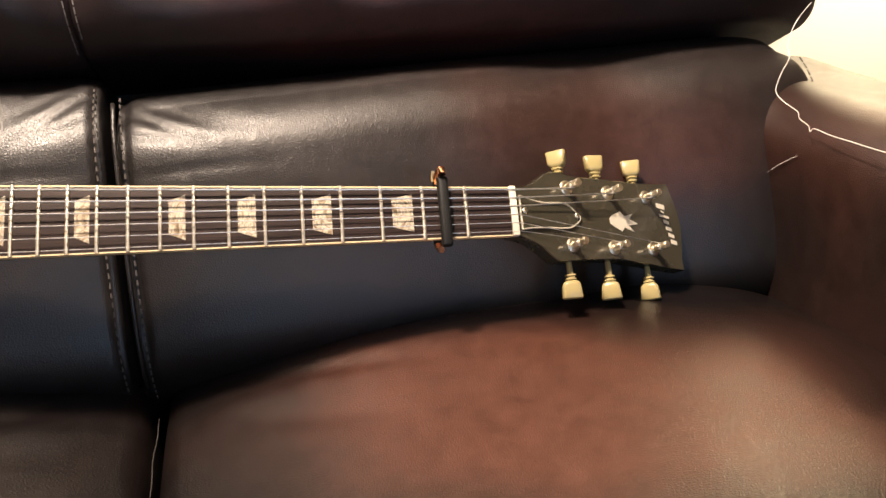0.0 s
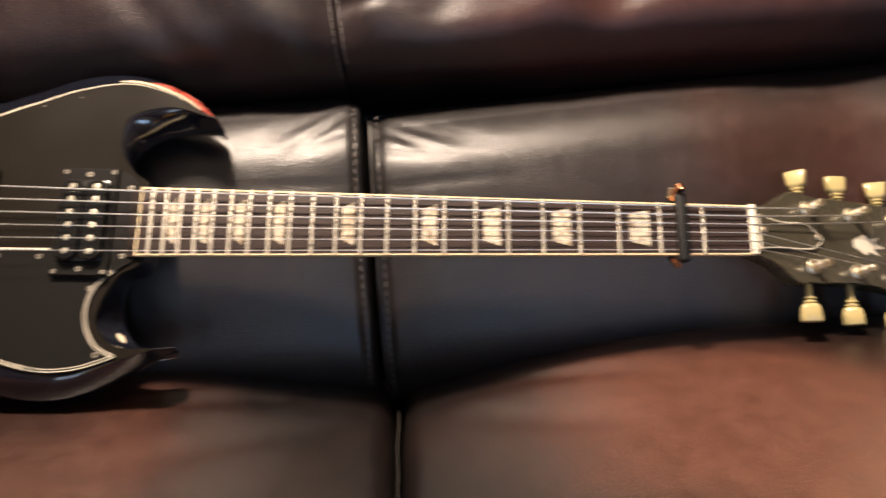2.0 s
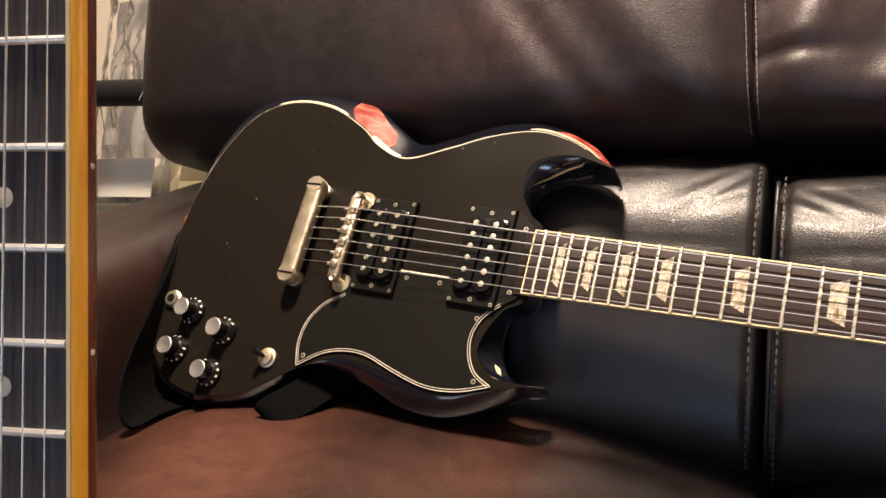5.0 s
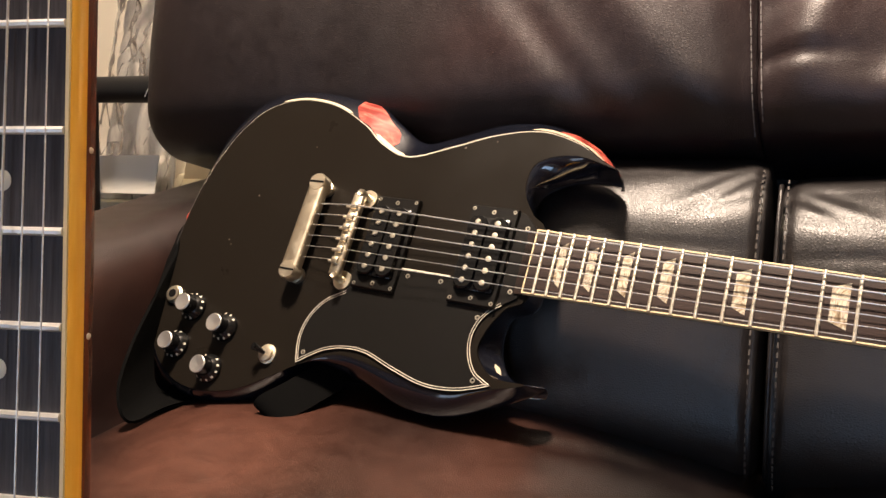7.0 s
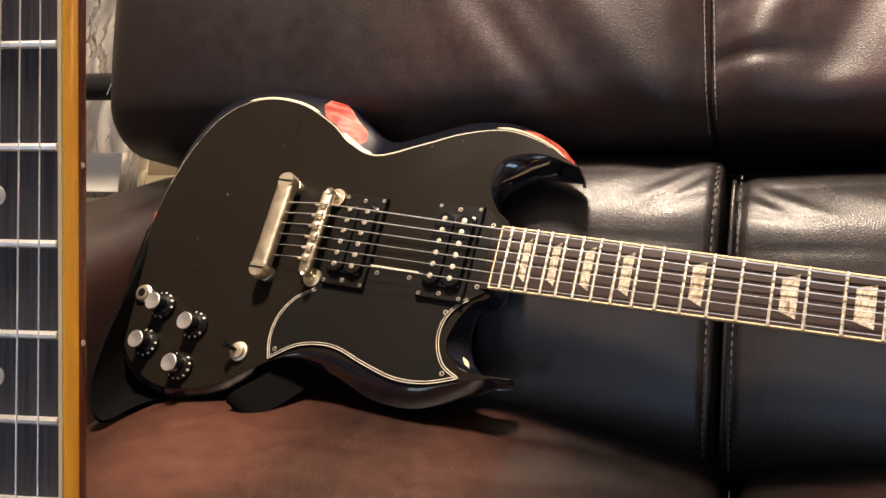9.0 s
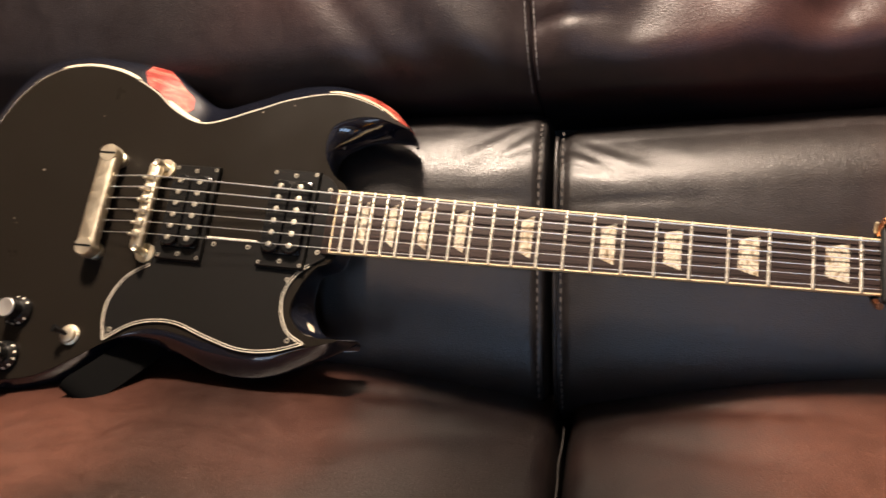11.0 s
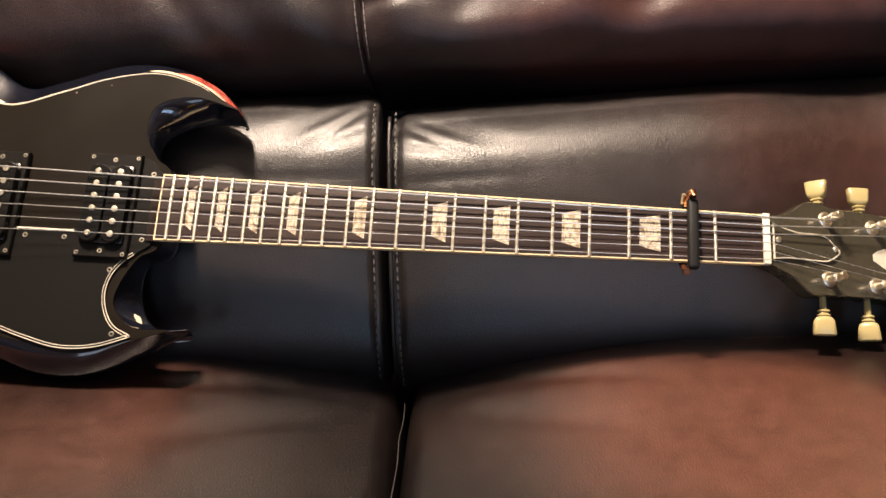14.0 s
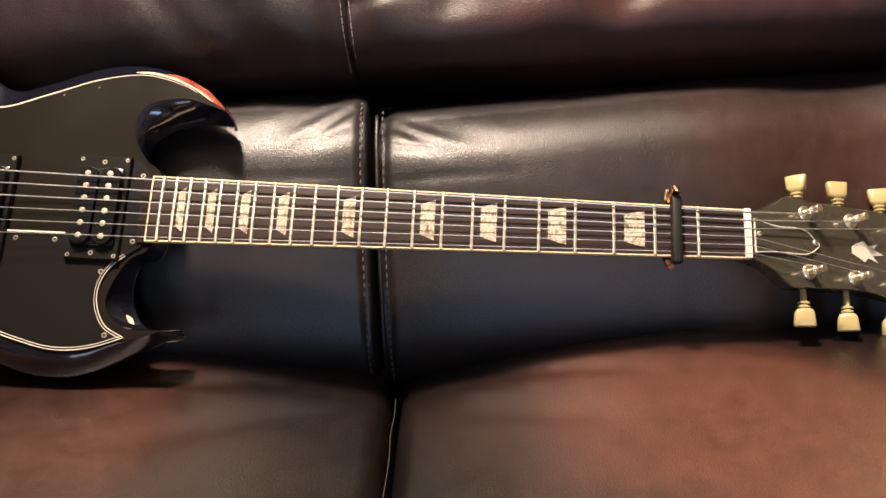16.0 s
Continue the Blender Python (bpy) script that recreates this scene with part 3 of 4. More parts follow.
PALE_PATCH = material("pale_bevel_patch", (0.66, 0.56, 0.40), 0.3, coat=0.4)
bevel_patch("bevel_patch", 11.6, 13.5, 0.16, 0.98, RED_REFLECTION, "red reflection painted on the bevel")
bevel_patch("bevel_patch", 13.5, 15.6, 0.86, 0.985, PALE_PATCH, "pale patch on the bevel", 0.0005, 0.02)
bevel_patch("bevel_patch", 11.2, 12.6, 0.86, 0.98, PALE_PATCH, "pale patch on the bevel", 0.0005, 0.02)
bevel_patch("bevel_patch", 5.2, 7.8, 0.14, 0.70, RED_REFLECTION, "red reflection painted on the bevel")
bevel_patch("bevel_patch", 6.0, 8.4, 0.60, 0.86, PALE_PATCH, "pale patch on the bevel", 0.0005, 0.02)
bevel_patch("bevel_patch", 31.4, 32.1, 0.28, 0.48, PALE_PATCH, "pale patch on the bevel", 0.0005, 0.05)
# thin bare line where the face meets the bevel along the upper edge
edge_pts = [(p.x, TOP + 0.0002, p.y) for p in inner[int(len(inner) * 0.185):int(len(inner) * 0.50)]]
part("edge_line", tube(edge_pts, 0.00085, 6, taper=lambda t: 0.3 + 0.7 * math.exp(-((t - 0.36) / 0.22) ** 2)), WHITE_LINE, body, "cream worn line along the upper bevel")

# neck, fingerboard, binding
def prism(x0, x1, fn, n=24):
    """A swept section: fn(x) gives the (y, z) loop at x."""
    rings = []
    for i in range(n + 1):
        x = x0 + (x1 - x0) * i / n
        rings.append([(x, y, z) for y, z in fn(x)])
    return layers(rings)


def neck_section(x):
    s = -x
    h = half_width(s) - 0.0002
    d = 0.0155 + 0.003 * s / 0.46
    return [(0.0058, h)] + [(0.0058 + d * math.sin(a) ** 0.85, h * math.cos(a)) for a in (math.pi * k / 14 for k in range(1, 14))] + [(0.0058, -h)]


part("neck", prism(-0.470, 0.012, neck_section), NECK_WOOD, guitar, "dark lacquered neck")


def board_section(x):
    h = half_width(-x) - 0.0013
    return [(0.0058, h), (0.0008, h), (0.0002, h * 0.5), (0.0, 0.0), (0.0002, -h * 0.5), (0.0008, -h), (0.0058, -h)]


board = part("fingerboard", prism(-0.4605, 0.0, board_section, 8), ROSEWOOD, guitar, "dark rosewood fingerboard")
for sgn in (1, -1):
    def bind_section(x, sgn=sgn):
        h = half_width(-x)
        return [(0.0058, sgn * (h - 0.0013)), (0.0010, sgn * (h - 0.0013)), (0.0010, sgn * (h - 0.0002)), (0.0014, sgn * h), (0.0058, sgn * h)]
    part("binding", prism(-0.4618, 0.0, bind_section, 8), CREAM, board, "aged cream binding")
part("binding", box(-0.4612, 0.0034, 0, 0.0013, 0.0048, 2 * half_width(0.461) - 0.0027), CREAM, board, "aged cream binding")
for n in range(1, 23):
    s = fret_at(n)
    h = half_width(s) - 0.0004
    pts = [(-s, 0.0004 + 0.0006 * (z / h) ** 2 - 0.0006, z) for z in [h * (-1 + 2 * k / 6) for k in range(7)]]
    part("fret", tube(pts, 0.00125, 8), FRETWIRE, board)
for n in (3, 5, 7, 9, 12, 15, 17, 19, 21):
    a, b = fret_at(n - 1), fret_at(n)
    c, w = -0.5 * (a + b), (b - a) * 0.50
    hw = half_width(-c)
    loop = [(c - w / 2, 0.52 * hw), (c + w / 2, 0.70 * hw), (c + w / 2, -0.70 * hw), (c - w / 2, -0.52 * hw)]
    bm = bmesh.new()
    top = [bm.verts.new((x, -0.00025 + 0.0008 * (z / hw) ** 2, z)) for x, z in loop]
    mids = [bm.verts.new((c - w / 2, -0.00025, 0)), bm.verts.new((c + w / 2, -0.00025, 0))]
    low = [bm.verts.new((x, 0.002, z)) for x, z in loop]
    bm.faces.new((top[0], top[1], mids[1], mids[0]))
    bm.faces.new((mids[0], mids[1], top[2], top[3]))
    bm.faces.new(low)
    bm.faces.new((top[0], top[1], low[1], low[0]))
    bm.faces.new((top[2], top[3], low[3], low[2]))
    part("inlay", bm, PEARL, board, "pearl trapezoid inlay", smooth=False)
part("nut", box(0.0026, 0.0014, 0, 0.0052, 0.0065, 0.0396, 0.0007), BONE, guitar, "cream bone nut")

# pickguard with its white edge lines
PG = [(-620, -21), (-619, -49), (-637, -61), (-648, -79), (-650, -98), (-645, -117)]
PG2 = [(-645, -117), (-624, -103), (-604, -97), (-582, -97), (-555, -105), (-524, -112), (-496, -110), (-470, -101)]
PG3 = [(-470, -101), (-484, -94), (-492, -82), (-495, -68), (-492, -54), (-483, -42), (-466, -30)]
pg_loop = [p * MM for p in spline(PG[1:], 6, False)[:-1] + spline(PG2, 6, False)[:-1] + spline(PG3, 6, False)] + [Vector((-0.4625, 0.026)), Vector((-0.474, 0.039)), Vector((-0.484, 0.043)), Vector((-0.484, -0.021)), Vector((-0.619, -0.021))]
pickguard = part("pickguard", slab(pg_loop, TOP - 0.0018, TOP - 0.0002, 0.0004), PLASTIC, guitar, "matt black plastic pickguard", angle=30)
lines = [p * MM for p in spline(PG[1:], 6, False)[:-1] + spline(PG2, 6, False)[:-1] + spline(PG3, 6, False)]
lines = lines[:-4]
for off, rad in ((0.0004, 0.00038), (-0.0015, 0.00030)):
    moved = []
    for i, p in enumerate(lines):
        t = (lines[min(i + 1, len(lines) - 1)] - lines[max(i - 1, 0)]).normalized()
        moved.append(p + Vector((-t.y, t.x)) * -off)
    part("edge_line", tube([(p.x, TOP - 0.0017, p.y) for p in moved], rad, 6), WHITE_LINE, pickguard, "off-white edge line")
part("edge_line", box(-0.550, TOP - 0.0017, -0.0212, 0.046, 0.0006, 0.0012), WHITE_LINE, pickguard, "off-white edge line")


def screw(x, z, y, r, parent):
    bm = lathe([(r, 0.0), (r, r * 0.25), (r * 0.85, r * 0.42), (r * 0.52, r * 0.42), (r * 0.42, -r * 0.1)], 14, Matrix.Translation((x, y, z)) @ TO_FRONT)
    return part("screw", bm, SCREW, parent)


for x, z in ((-641, -108), (-484, -100), (-494, -51), (-565, -27), (-534, -27), (-473, -26), (-472, 28)):
    screw(x * MM, z * MM, TOP - 0.0017, 0.0021, pickguard)


def pickup(cx, cz):
    ringp = part("pickup_ring", slab([Vector((cx + sx * 0.0208, cz + sz * 0.0425)) for sx, sz in ((-1, 1), (1, 1), (1, -1), (-1, -1))], TOP - 0.0060, TOP - 0.0012, 0.0012), PLASTIC, guitar, "black plastic pickup ring", smooth=False)
    for sx in (-1, 1):
        for sz in (-1, 1):
            screw(cx + sx * 0.0180, cz + sz * 0.0392, TOP - 0.0058, 0.0017, ringp)
    for sz in (-1, 1):
        screw(cx, cz + sz * 0.0372, TOP - 0.0058, 0.0020, ringp)
    pk = part("pickup", box(cx, TOP - 0.0040, cz, 0.0345, 0.0095, 0.0640, 0.002), PLASTIC_GLOSS, guitar, "open-coil black humbucking pickup")
    for sx in (-1, 1):
        x0 = cx + sx * 0.0088
        loop = []
        for k in range(24):
            a = 2 * math.pi * k / 24
            loop.append(Vector((x0 + 0.0083 * math.cos(a), cz + 0.0235 * (1 if math.sin(a) >= 0 else -1) + 0.0083 * math.sin(a))))
        bob = part("bobbin", slab(loop, TOP - 0.0122, TOP - 0.0060, 0.0010), PLASTIC_GLOSS, pk, "glossy black bobbin", angle=35)
        for k in range(6):
            z = cz + (k - 2.5) * 0.0101
            r = 0.0024
            bm = lathe([(r, 0.0), (r, 0.0012), (r * 0.7, 0.0018 if sx < 0 else 0.0013)], 14, Matrix.Translation((x0, TOP - 0.0120, z)) @ TO_FRONT)
            part("pole", bm, SCREW, bob)


pickup(-0.5935, -0.0022)
pickup(-0.5025, -0.0002)

# bridge and tailpiece
bridge = part("bridge", box(-0.6275, TOP - 0.0135, -0.002, 0.0112, 0.0075, 0.078, 0.0028, 3), NICKEL, guitar, "aged nickel bridge")
for k in range(6):
    z = -0.0025 + (k - 2.5) * 0.0102
    part("saddle", box(-0.6275 + (k % 3 - 1) * 0.001, TOP - 0.0180, z, 0.0062, 0.004, 0.0062, 0.001), NICKEL, bridge)
    part("saddle_screw", lathe([(0.0016, 0), (0.0016, 0.004), (0.001, 0.0045)], 10, Matrix.Translation((-0.6332, TOP - 0.014, z)) @ Matrix.Rotation(radians(-90), 4, "Y")), NICKEL, bridge)
for z in (0.0365, -0.0405):
    part("bridge_post", lathe([(0.0085, 0), (0.0085, 0.0035), (0.0035, 0.0036), (0.0035, 0.0165), (0.0028, 0.0185), (0.0018, 0.0178)], 20, Matrix.Translation((-0.6275 + 0.002, TOP, z)) @ TO_FRONT), NICKEL, bridge, "nickel thumb-wheel post")


def tail_section(z):
    soft = lambda c: math.copysign(abs(c) ** 0.45, c)
    return [(0.0084 * soft(math.cos(a)), -0.0058 * soft(math.sin(a))) for a in (2 * math.pi * i / 28 for i in range(28))]


tail_z = [-0.0405 + 0.081 * i / 12 for i in range(13)]
tail = part("tailpiece", layers([[(-0.6735 + y, TOP - 0.0135 + d, z - 0.0005) for y, d in tail_section(z)] for z in tail_z]), NICKEL, guitar, "aged nickel stop tailpiece")
for z in (0.0415, -0.0430):
    stud = part("stud", lathe([(0.0075, 0), (0.0075, 0.004), (0.0060, 0.0045), (0.0060, 0.0085), (0.0088, 0.0090), (0.0088, 0.0175), (0.0078, 0.0195), (0.0, 0.0198)][:-1], 24, Matrix.Translation((-0.6735, TOP, z)) @ TO_FRONT), NICKEL, tail, "slotted nickel stud")
    part("slot", box(-0.6735, TOP - 0.0197, z, 0.0150, 0.0004, 0.0016), PLASTIC, stud)


# control knobs: black skirted hats with silver caps
def knob(x, z, turn):
    root = part("knob", lathe([(0.0130, 0), (0.0132, 0.0012), (0.0128, 0.0030), (0.0100, 0.0062), (0.0086, 0.0075), (0.0082, 0.0160), (0.0078, 0.0170)], 40, Matrix.Translation((x, TOP - 0.0004, z)) @ TO_FRONT), PLASTIC_GLOSS, guitar, "black skirted knob with silver cap")
    part("cap", lathe([(0.0080, 0), (0.0080, 0.0008), (0.0076, 0.0012), (0.0004, 0.0004)], 32, Matrix.Translation((x, TOP - 0.0173, z)) @ TO_FRONT), SILVER, root, "brushed silver cap")
    bm = bmesh.new()
    for k in range(11):
        a = turn + k * 2 * math.pi / 12.5
        m = Matrix.Translation((x, TOP - 0.0049, z)) @ TO_FRONT @ Matrix.Rotation(a, 4, "Z") @ Matrix.Translation((0.0112, 0, 0)) @ Matrix.Rotation(radians(47), 4, "Y")
        bmesh.ops.create_cube(bm, size=1.0, matrix=m @ Matrix.Diagonal((0.0034, 0.0017, 0.0004, 1)))
    part("numerals", bm, WHITE_LINE, root, "ring of tiny off-white marks", smooth=False)


for i, (x, z) in enumerate(((-774, -90), (-731, -102), (-777.5, -127), (-732, -140.5))):
    knob(x * MM, z * MM, 0.7 * i)

toggle = part("toggle_switch", lathe([(0.0088, 0), (0.0088, 0.0015), (0.0068, 0.0022), (0.0066, 0.0050), (0.0045, 0.0056), (0.0030, 0.0056)], 28, Matrix.Translation((-0.6765, TOP - 0.0002, -0.1165)) @ TO_FRONT), NICKEL, guitar, "nickel toggle switch with black tip")
part("tip", tube([(-0.6765, TOP - 0.004, -0.1165), (-0.679, TOP - 0.008, -0.1155), (-0.6815, TOP - 0.012, -0.1145), (-0.683, TOP - 0.015, -0.1140)], 0.0032, 12, taper=lambda t: 0.5 + 0.6 * t), PLASTIC_GLOSS, toggle, "black switch tip")
jack = part("jack_socket", lathe([(0.0088, 0), (0.0088, 0.0012), (0.0070, 0.0025), (0.0070, 0.0042), (0.0042, 0.0044), (0.0036, 0.0020)], 24, Matrix.Translation((-0.8025, TOP - 0.0002, -0.082)) @ TO_FRONT), NICKEL, guitar, "nickel output socket")

part("socket_hole", lathe([(0.0040, 0), (0.0040, 0.0003), (0.0034, 0.0004)], 20, Matrix.Translation((-0.8025, TOP - 0.0045, -0.082)) @ TO_FRONT), PLASTIC, jack, "dark socket opening")

# head: tilts back from the nut
HEAD = Matrix.Translation((0.005, 0.003, 0)) @ Matrix.Rotation(radians(17), 4, "Z")
HS = [(-4, 19), (8, 21), (22, 26.5), (33, 34.5), (45, 37), (59, 34.5), (90, 35), (134, 35), (162, 36.7), (169, 37.3)]
HS_END = [(169, 37.3), (172, 27.6), (176, 14.8), (178.5, -0.7), (177, -16), (174.5, -30), (174.5, -41)]
HS_LOW = [(174.5, -41), (153, -39.5), (134, -37), (102, -34.5), (72, -35.5), (43, -37.4), (36, -37), (30, -33), (22, -27), (12, -22), (2.4, -19.5), (-4, -19)]
head_loop = [p * MM for p in spline(HS, 5, False)[:-1] + spline(HS_END, 5, False)[:-1] + spline(HS_LOW, 5, False)]
bm = slab(head_loop, 0.0, 0.0140, 0.0008)
bmesh.ops.transform(bm, matrix=HEAD, verts=bm.verts)
HEAD_BLACK = material("lacquered_head_face", (0.048, 0.043, 0.029), 0.24, coat=0.9)
wear(HEAD_BLACK, 25.0, 0.3, 0.7, 0.16, 0.34)
head = part("headstock", bm, HEAD_BLACK, guitar, "dark glossy headstock", angle=30)


def on_head(bm):
    bmesh.ops.transform(bm, matrix=HEAD, verts=bm.verts)
    return bm


POSTS = [(52.6, 23.8), (96.5, 23), (140.3, 22.4), (52.7, -24.1), (96.2, -24.5), (140.4, -23.5)]
post_tops = []
for x, z in POSTS:
    base = Matrix.Translation((x * MM, 0, z * MM)) @ TO_FRONT
    washer = part("tuner_bushing", on_head(lathe([(0.0062, 0), (0.0062, 0.0008), (0.0050, 0.0018), (0.0036, 0.0020)], 20, base)), NICKEL, head, "nickel bushing")
    part("tuner_post", on_head(lathe([(0.0030, 0.001), (0.0030, 0.0075), (0.0024, 0.0090), (0.0024, 0.0115), (0.0031, 0.0125), (0.0031, 0.0165), (0.0026, 0.0172)], 16, base)), NICKEL, washer, "nickel string post")
    coil = [(x * MM + 0.0030 * math.cos(a), -0.0085 - 0.0004 * a / 6.28, z * MM + 0.0030 * math.sin(a)) for a in (6.28 * k / 10 for k in range(31))]
    part("string_wrap", on_head(tube(coil, 0.0005, 6)), STEEL, washer)
    post_tops.append(HEAD @ Vector((x * MM, -0.0090, z * MM)))


def tuner_key(x, sgn, tilt):
    z0 = sgn * (0.0365 if sgn > 0 else 0.0440)
    tall = 0.0165
    m = Matrix.Translation((x, 0.0085, z0)) @ (Matrix() if sgn > 0 else Matrix.Rotation(math.pi, 4, "X")) @ Matrix.Rotation(tilt, 4, "Z")
    shaft = part("key_shaft", on_head(lathe([(0.0022, -0.012), (0.0026, 0.004)], 12, m)), KEY_PLASTIC, head)
    rings = []
    # tulip shaped button: narrow neck, two rings, broad flat top
    prof = [(0.0, 2.4, 2.4), (0.6, 4.0, 3.6), (1.6, 4.1, 3.7), (2.2, 2.6, 2.5), (3.2, 2.7, 2.6), (3.8, 4.3, 3.8), (4.8, 4.3, 3.8), (5.4, 3.2, 2.7),
            (6.6, 5.4, 4.0), (9.0, 6.6, 4.4), (14.0, 7.1, 4.0), (19.0, 7.6, 3.4), (19.8, 7.2, 2.9), (20.0, 6.6, 2.4)]
    for h, a, b in prof:
        rings.append([m @ Vector((math.copysign(abs(math.cos(t)) ** (0.6 if h < 6 else 0.42), math.cos(t)) * a * 1.1 * MM, math.copysign(abs(math.sin(t)) ** (0.6 if h < 6 else 0.42), math.sin(t)) * b * MM, 0.002 + h * MM)) for t in (2 * math.pi * k / 20 for k in range(20))])
    part("tuner_button", on_head(layers(rings)), KEY_PLASTIC, shaft, "pale yellow plastic tuner button", angle=50)


for x, sgn, tilt in ((53.5, 1, -1.0), (93.5, 1, -0.30), (136, 1, -0.62), (53.3, -1, 0.50), (94.6, -1, 0.72), (138.6, -1, 1.0)):
    tuner_key(x * MM, sgn, tilt)

# truss rod cover: bell shaped, black with a white edge
TRC = [(4, 13.2), (13.4, 10.7), (27, 9), (44, 10), (52.5, 7.9), (58.5, 3), (62.5, 0), (61.5, -4), (53, -9.6), (44, -11), (18.5, -12), (4, -14)]
trc_loop = [p * MM for p in spline(TRC, 4, False)]
cover_edge = part("cover_edge", on_head(slab(trc_loop, -0.0012, 0.0, 0.0002)), WHITE_LINE, head, "white edge of the cover plate", smooth=False)
part("edge_line", on_head(tube([(p.x, -0.0016, p.y) for p in trc_loop], 0.00055, 6)), WHITE_LINE, cover_edge, "off-white edge line")
c = Vector((0.030, 0))
cover = part("cover_plate", on_head(slab([p + (c - p).normalized() * 0.0009 for p in trc_loop], -0.0020, -0.0010, 0.0003)), HEAD_BLACK, cover_edge, "black bell-shaped cover plate", smooth=False)
for x, z in ((0.0075, 0.0009), (0.0590, 0.0)):
    part("screw", on_head(lathe([(0.0024, 0), (0.0024, 0.0006), (0.0016, 0.0014), (0.0009, 0.0015)], 14, Matrix.Translation((x, -0.0020, z)) @ TO_FRONT)), NICKEL, cover)
# pearl ornament: two swept petals and a bud, as plain shapes
ORNAMENT = [(95.9, 1.7), (99.4, 4.2), (107.6, 7.6), (112, 3.8), (121.4, 6.2), (117.3, 1.6), (126.8, -2.3), (115.6, -4.2), (121.3, -9.6), (111.4, -6.2), (107.6, -10), (95.6, -3.9)]
part("head_inlay", on_head(layers([[(x * MM, y, z * MM) for x, z in ORNAMENT] for y in (-0.0005, 0.0004)])), WHITE_LINE, head, "pearl-white ornament", smooth=False)
# maker's mark: plain slanted strokes
for k, (z, tall, wide) in enumerate(((15.5, 7.5, 5.0), (10.5, 3.0, 1.4), (6.5, 9.0, 2.6), (1.5, 5.0, 3.4), (-4.5, 5.0, 3.6), (-10.5, 5.2, 3.8), (-16.5, 5.5, 4.4))):
    x0 = 156.5 + 0.32 * (15 - z)
    tall, wide = tall * 1.25, wide * 0.85
    loop = [(x0 - tall / 2, z - wide / 2 + 0.8), (x0 - tall / 2, z + wide / 2 + 0.8), (x0 + tall / 2, z + wide / 2 - 0.8), (x0 + tall / 2, z - wide / 2 - 0.8)]
    part("mark_stroke", on_head(slab([Vector(p) * MM for p in loop], -0.0004, 0.0004, 0.0001)), WHITE_LINE, head, "plain off-white stroke", smooth=False)

# strings: from the tailpiece over bridge and nut to the posts
GAUGE = (0.00062, 0.00052, 0.00044, 0.00030, 0.00026, 0.00022)
order = (0, 1, 2, 5, 4, 3)
for k in range(6):
    zb = -0.0025 + (2.5 - k) * 0.0102
    zn = (2.5 - k) * 0.0066
    e = post_tops[order[k]]
    side_off = 0.0032 if k < 3 else -0.0032
    pts = [(-0.668, TOP - 0.0125, zb), (-0.6275, TOP - 0.0200, zb), (-0.46, -0.0050, zb + (zn - zb) * 0.267), (0.0, -0.0021, zn), (0.0052, -0.0019, zn), (e.x, e.y, e.z - side_off * 0.9)]
    part("string", tube(pts, GAUGE[k], 6), STEEL, guitar, "steel guitar string")

# small chips in the face lacquer
CHIP = material("chipped_lacquer", (0.16, 0.13, 0.10), 0.6)
for x, z, r in ((-748, 28, 1.1), (-764, -20, 0.8), (-760, -24, 0.6), (-548, 96, 0.9), (-702, 84, 0.7), (-628, -66, 0.6), (-520, 104, 0.7)):
    part("lacquer_chip", lathe([(r * MM, 0), (r * MM * 0.6, 0.0001), (0.00005, 0.00012)], 9, Matrix.Translation((x * MM, TOP - 0.0001, z * MM)) @ TO_FRONT), CHIP, guitar, "tiny pale chip in the lacquer")
# strap button with red felt
part("strap_button", lathe([(0.0062, 0), (0.0035, 0.003), (0.0035, 0.008), (0.0066, 0.011), (0.0055, 0.013)], 20, Matrix.Translation((-0.830, 0.031, 0.004)) @ Matrix.Rotation(radians(-90), 4, "Y")), NICKEL, guitar)
part("felt_washer", lathe([(0.0095, 0), (0.0098, 0.0015), (0.0090, 0.003)], 20, Matrix.Translation((-0.8325, 0.027, 0.000)) @ Matrix.Rotation(radians(-90), 4, "Y")), FELT_RED, guitar, "red felt washer")

# capo
capo = thing("capo", "black rubber capo with copper clip on the fingerboard", "capo", GUITAR)
part("bar", box(-0.0535, -0.0052, -0.001, 0.0082, 0.0075, 0.0545, 0.0026, 3), RUBBER, capo, "black rubber bar")
part("clip", tube([(-0.0555, 0.004, 0.0250), (-0.0555, -0.002, 0.0285), (-0.0545, -0.006, 0.0315), (-0.0545, -0.0095, 0.0305), (-0.0545, -0.0105, 0.0265)], 0.0030, 12), COPPER, capo, "copper clip")
part("clip", tube([(-0.0590, 0.002, 0.0255), (-0.0600, -0.003, 0.0275), (-0.0600, -0.006, 0.0300)], 0.0013, 8), NICKEL, capo, "thin steel loop")
part("hook", tube([(-0.0585, 0.004, -0.0250), (-0.0585, 0.000, -0.0285), (-0.0580, -0.004, -0.0300)], 0.0026, 12), COPPER, capo, "copper hook")
part("elastic", tube([(-0.0555, 0.004, 0.0250), (-0.0555, 0.018, 0.018), (-0.0555, 0.0255, 0.0), (-0.0555, 0.018, -0.018), (-0.0585, 0.004, -0.0250)], 0.0030, 8), RUBBER, capo)

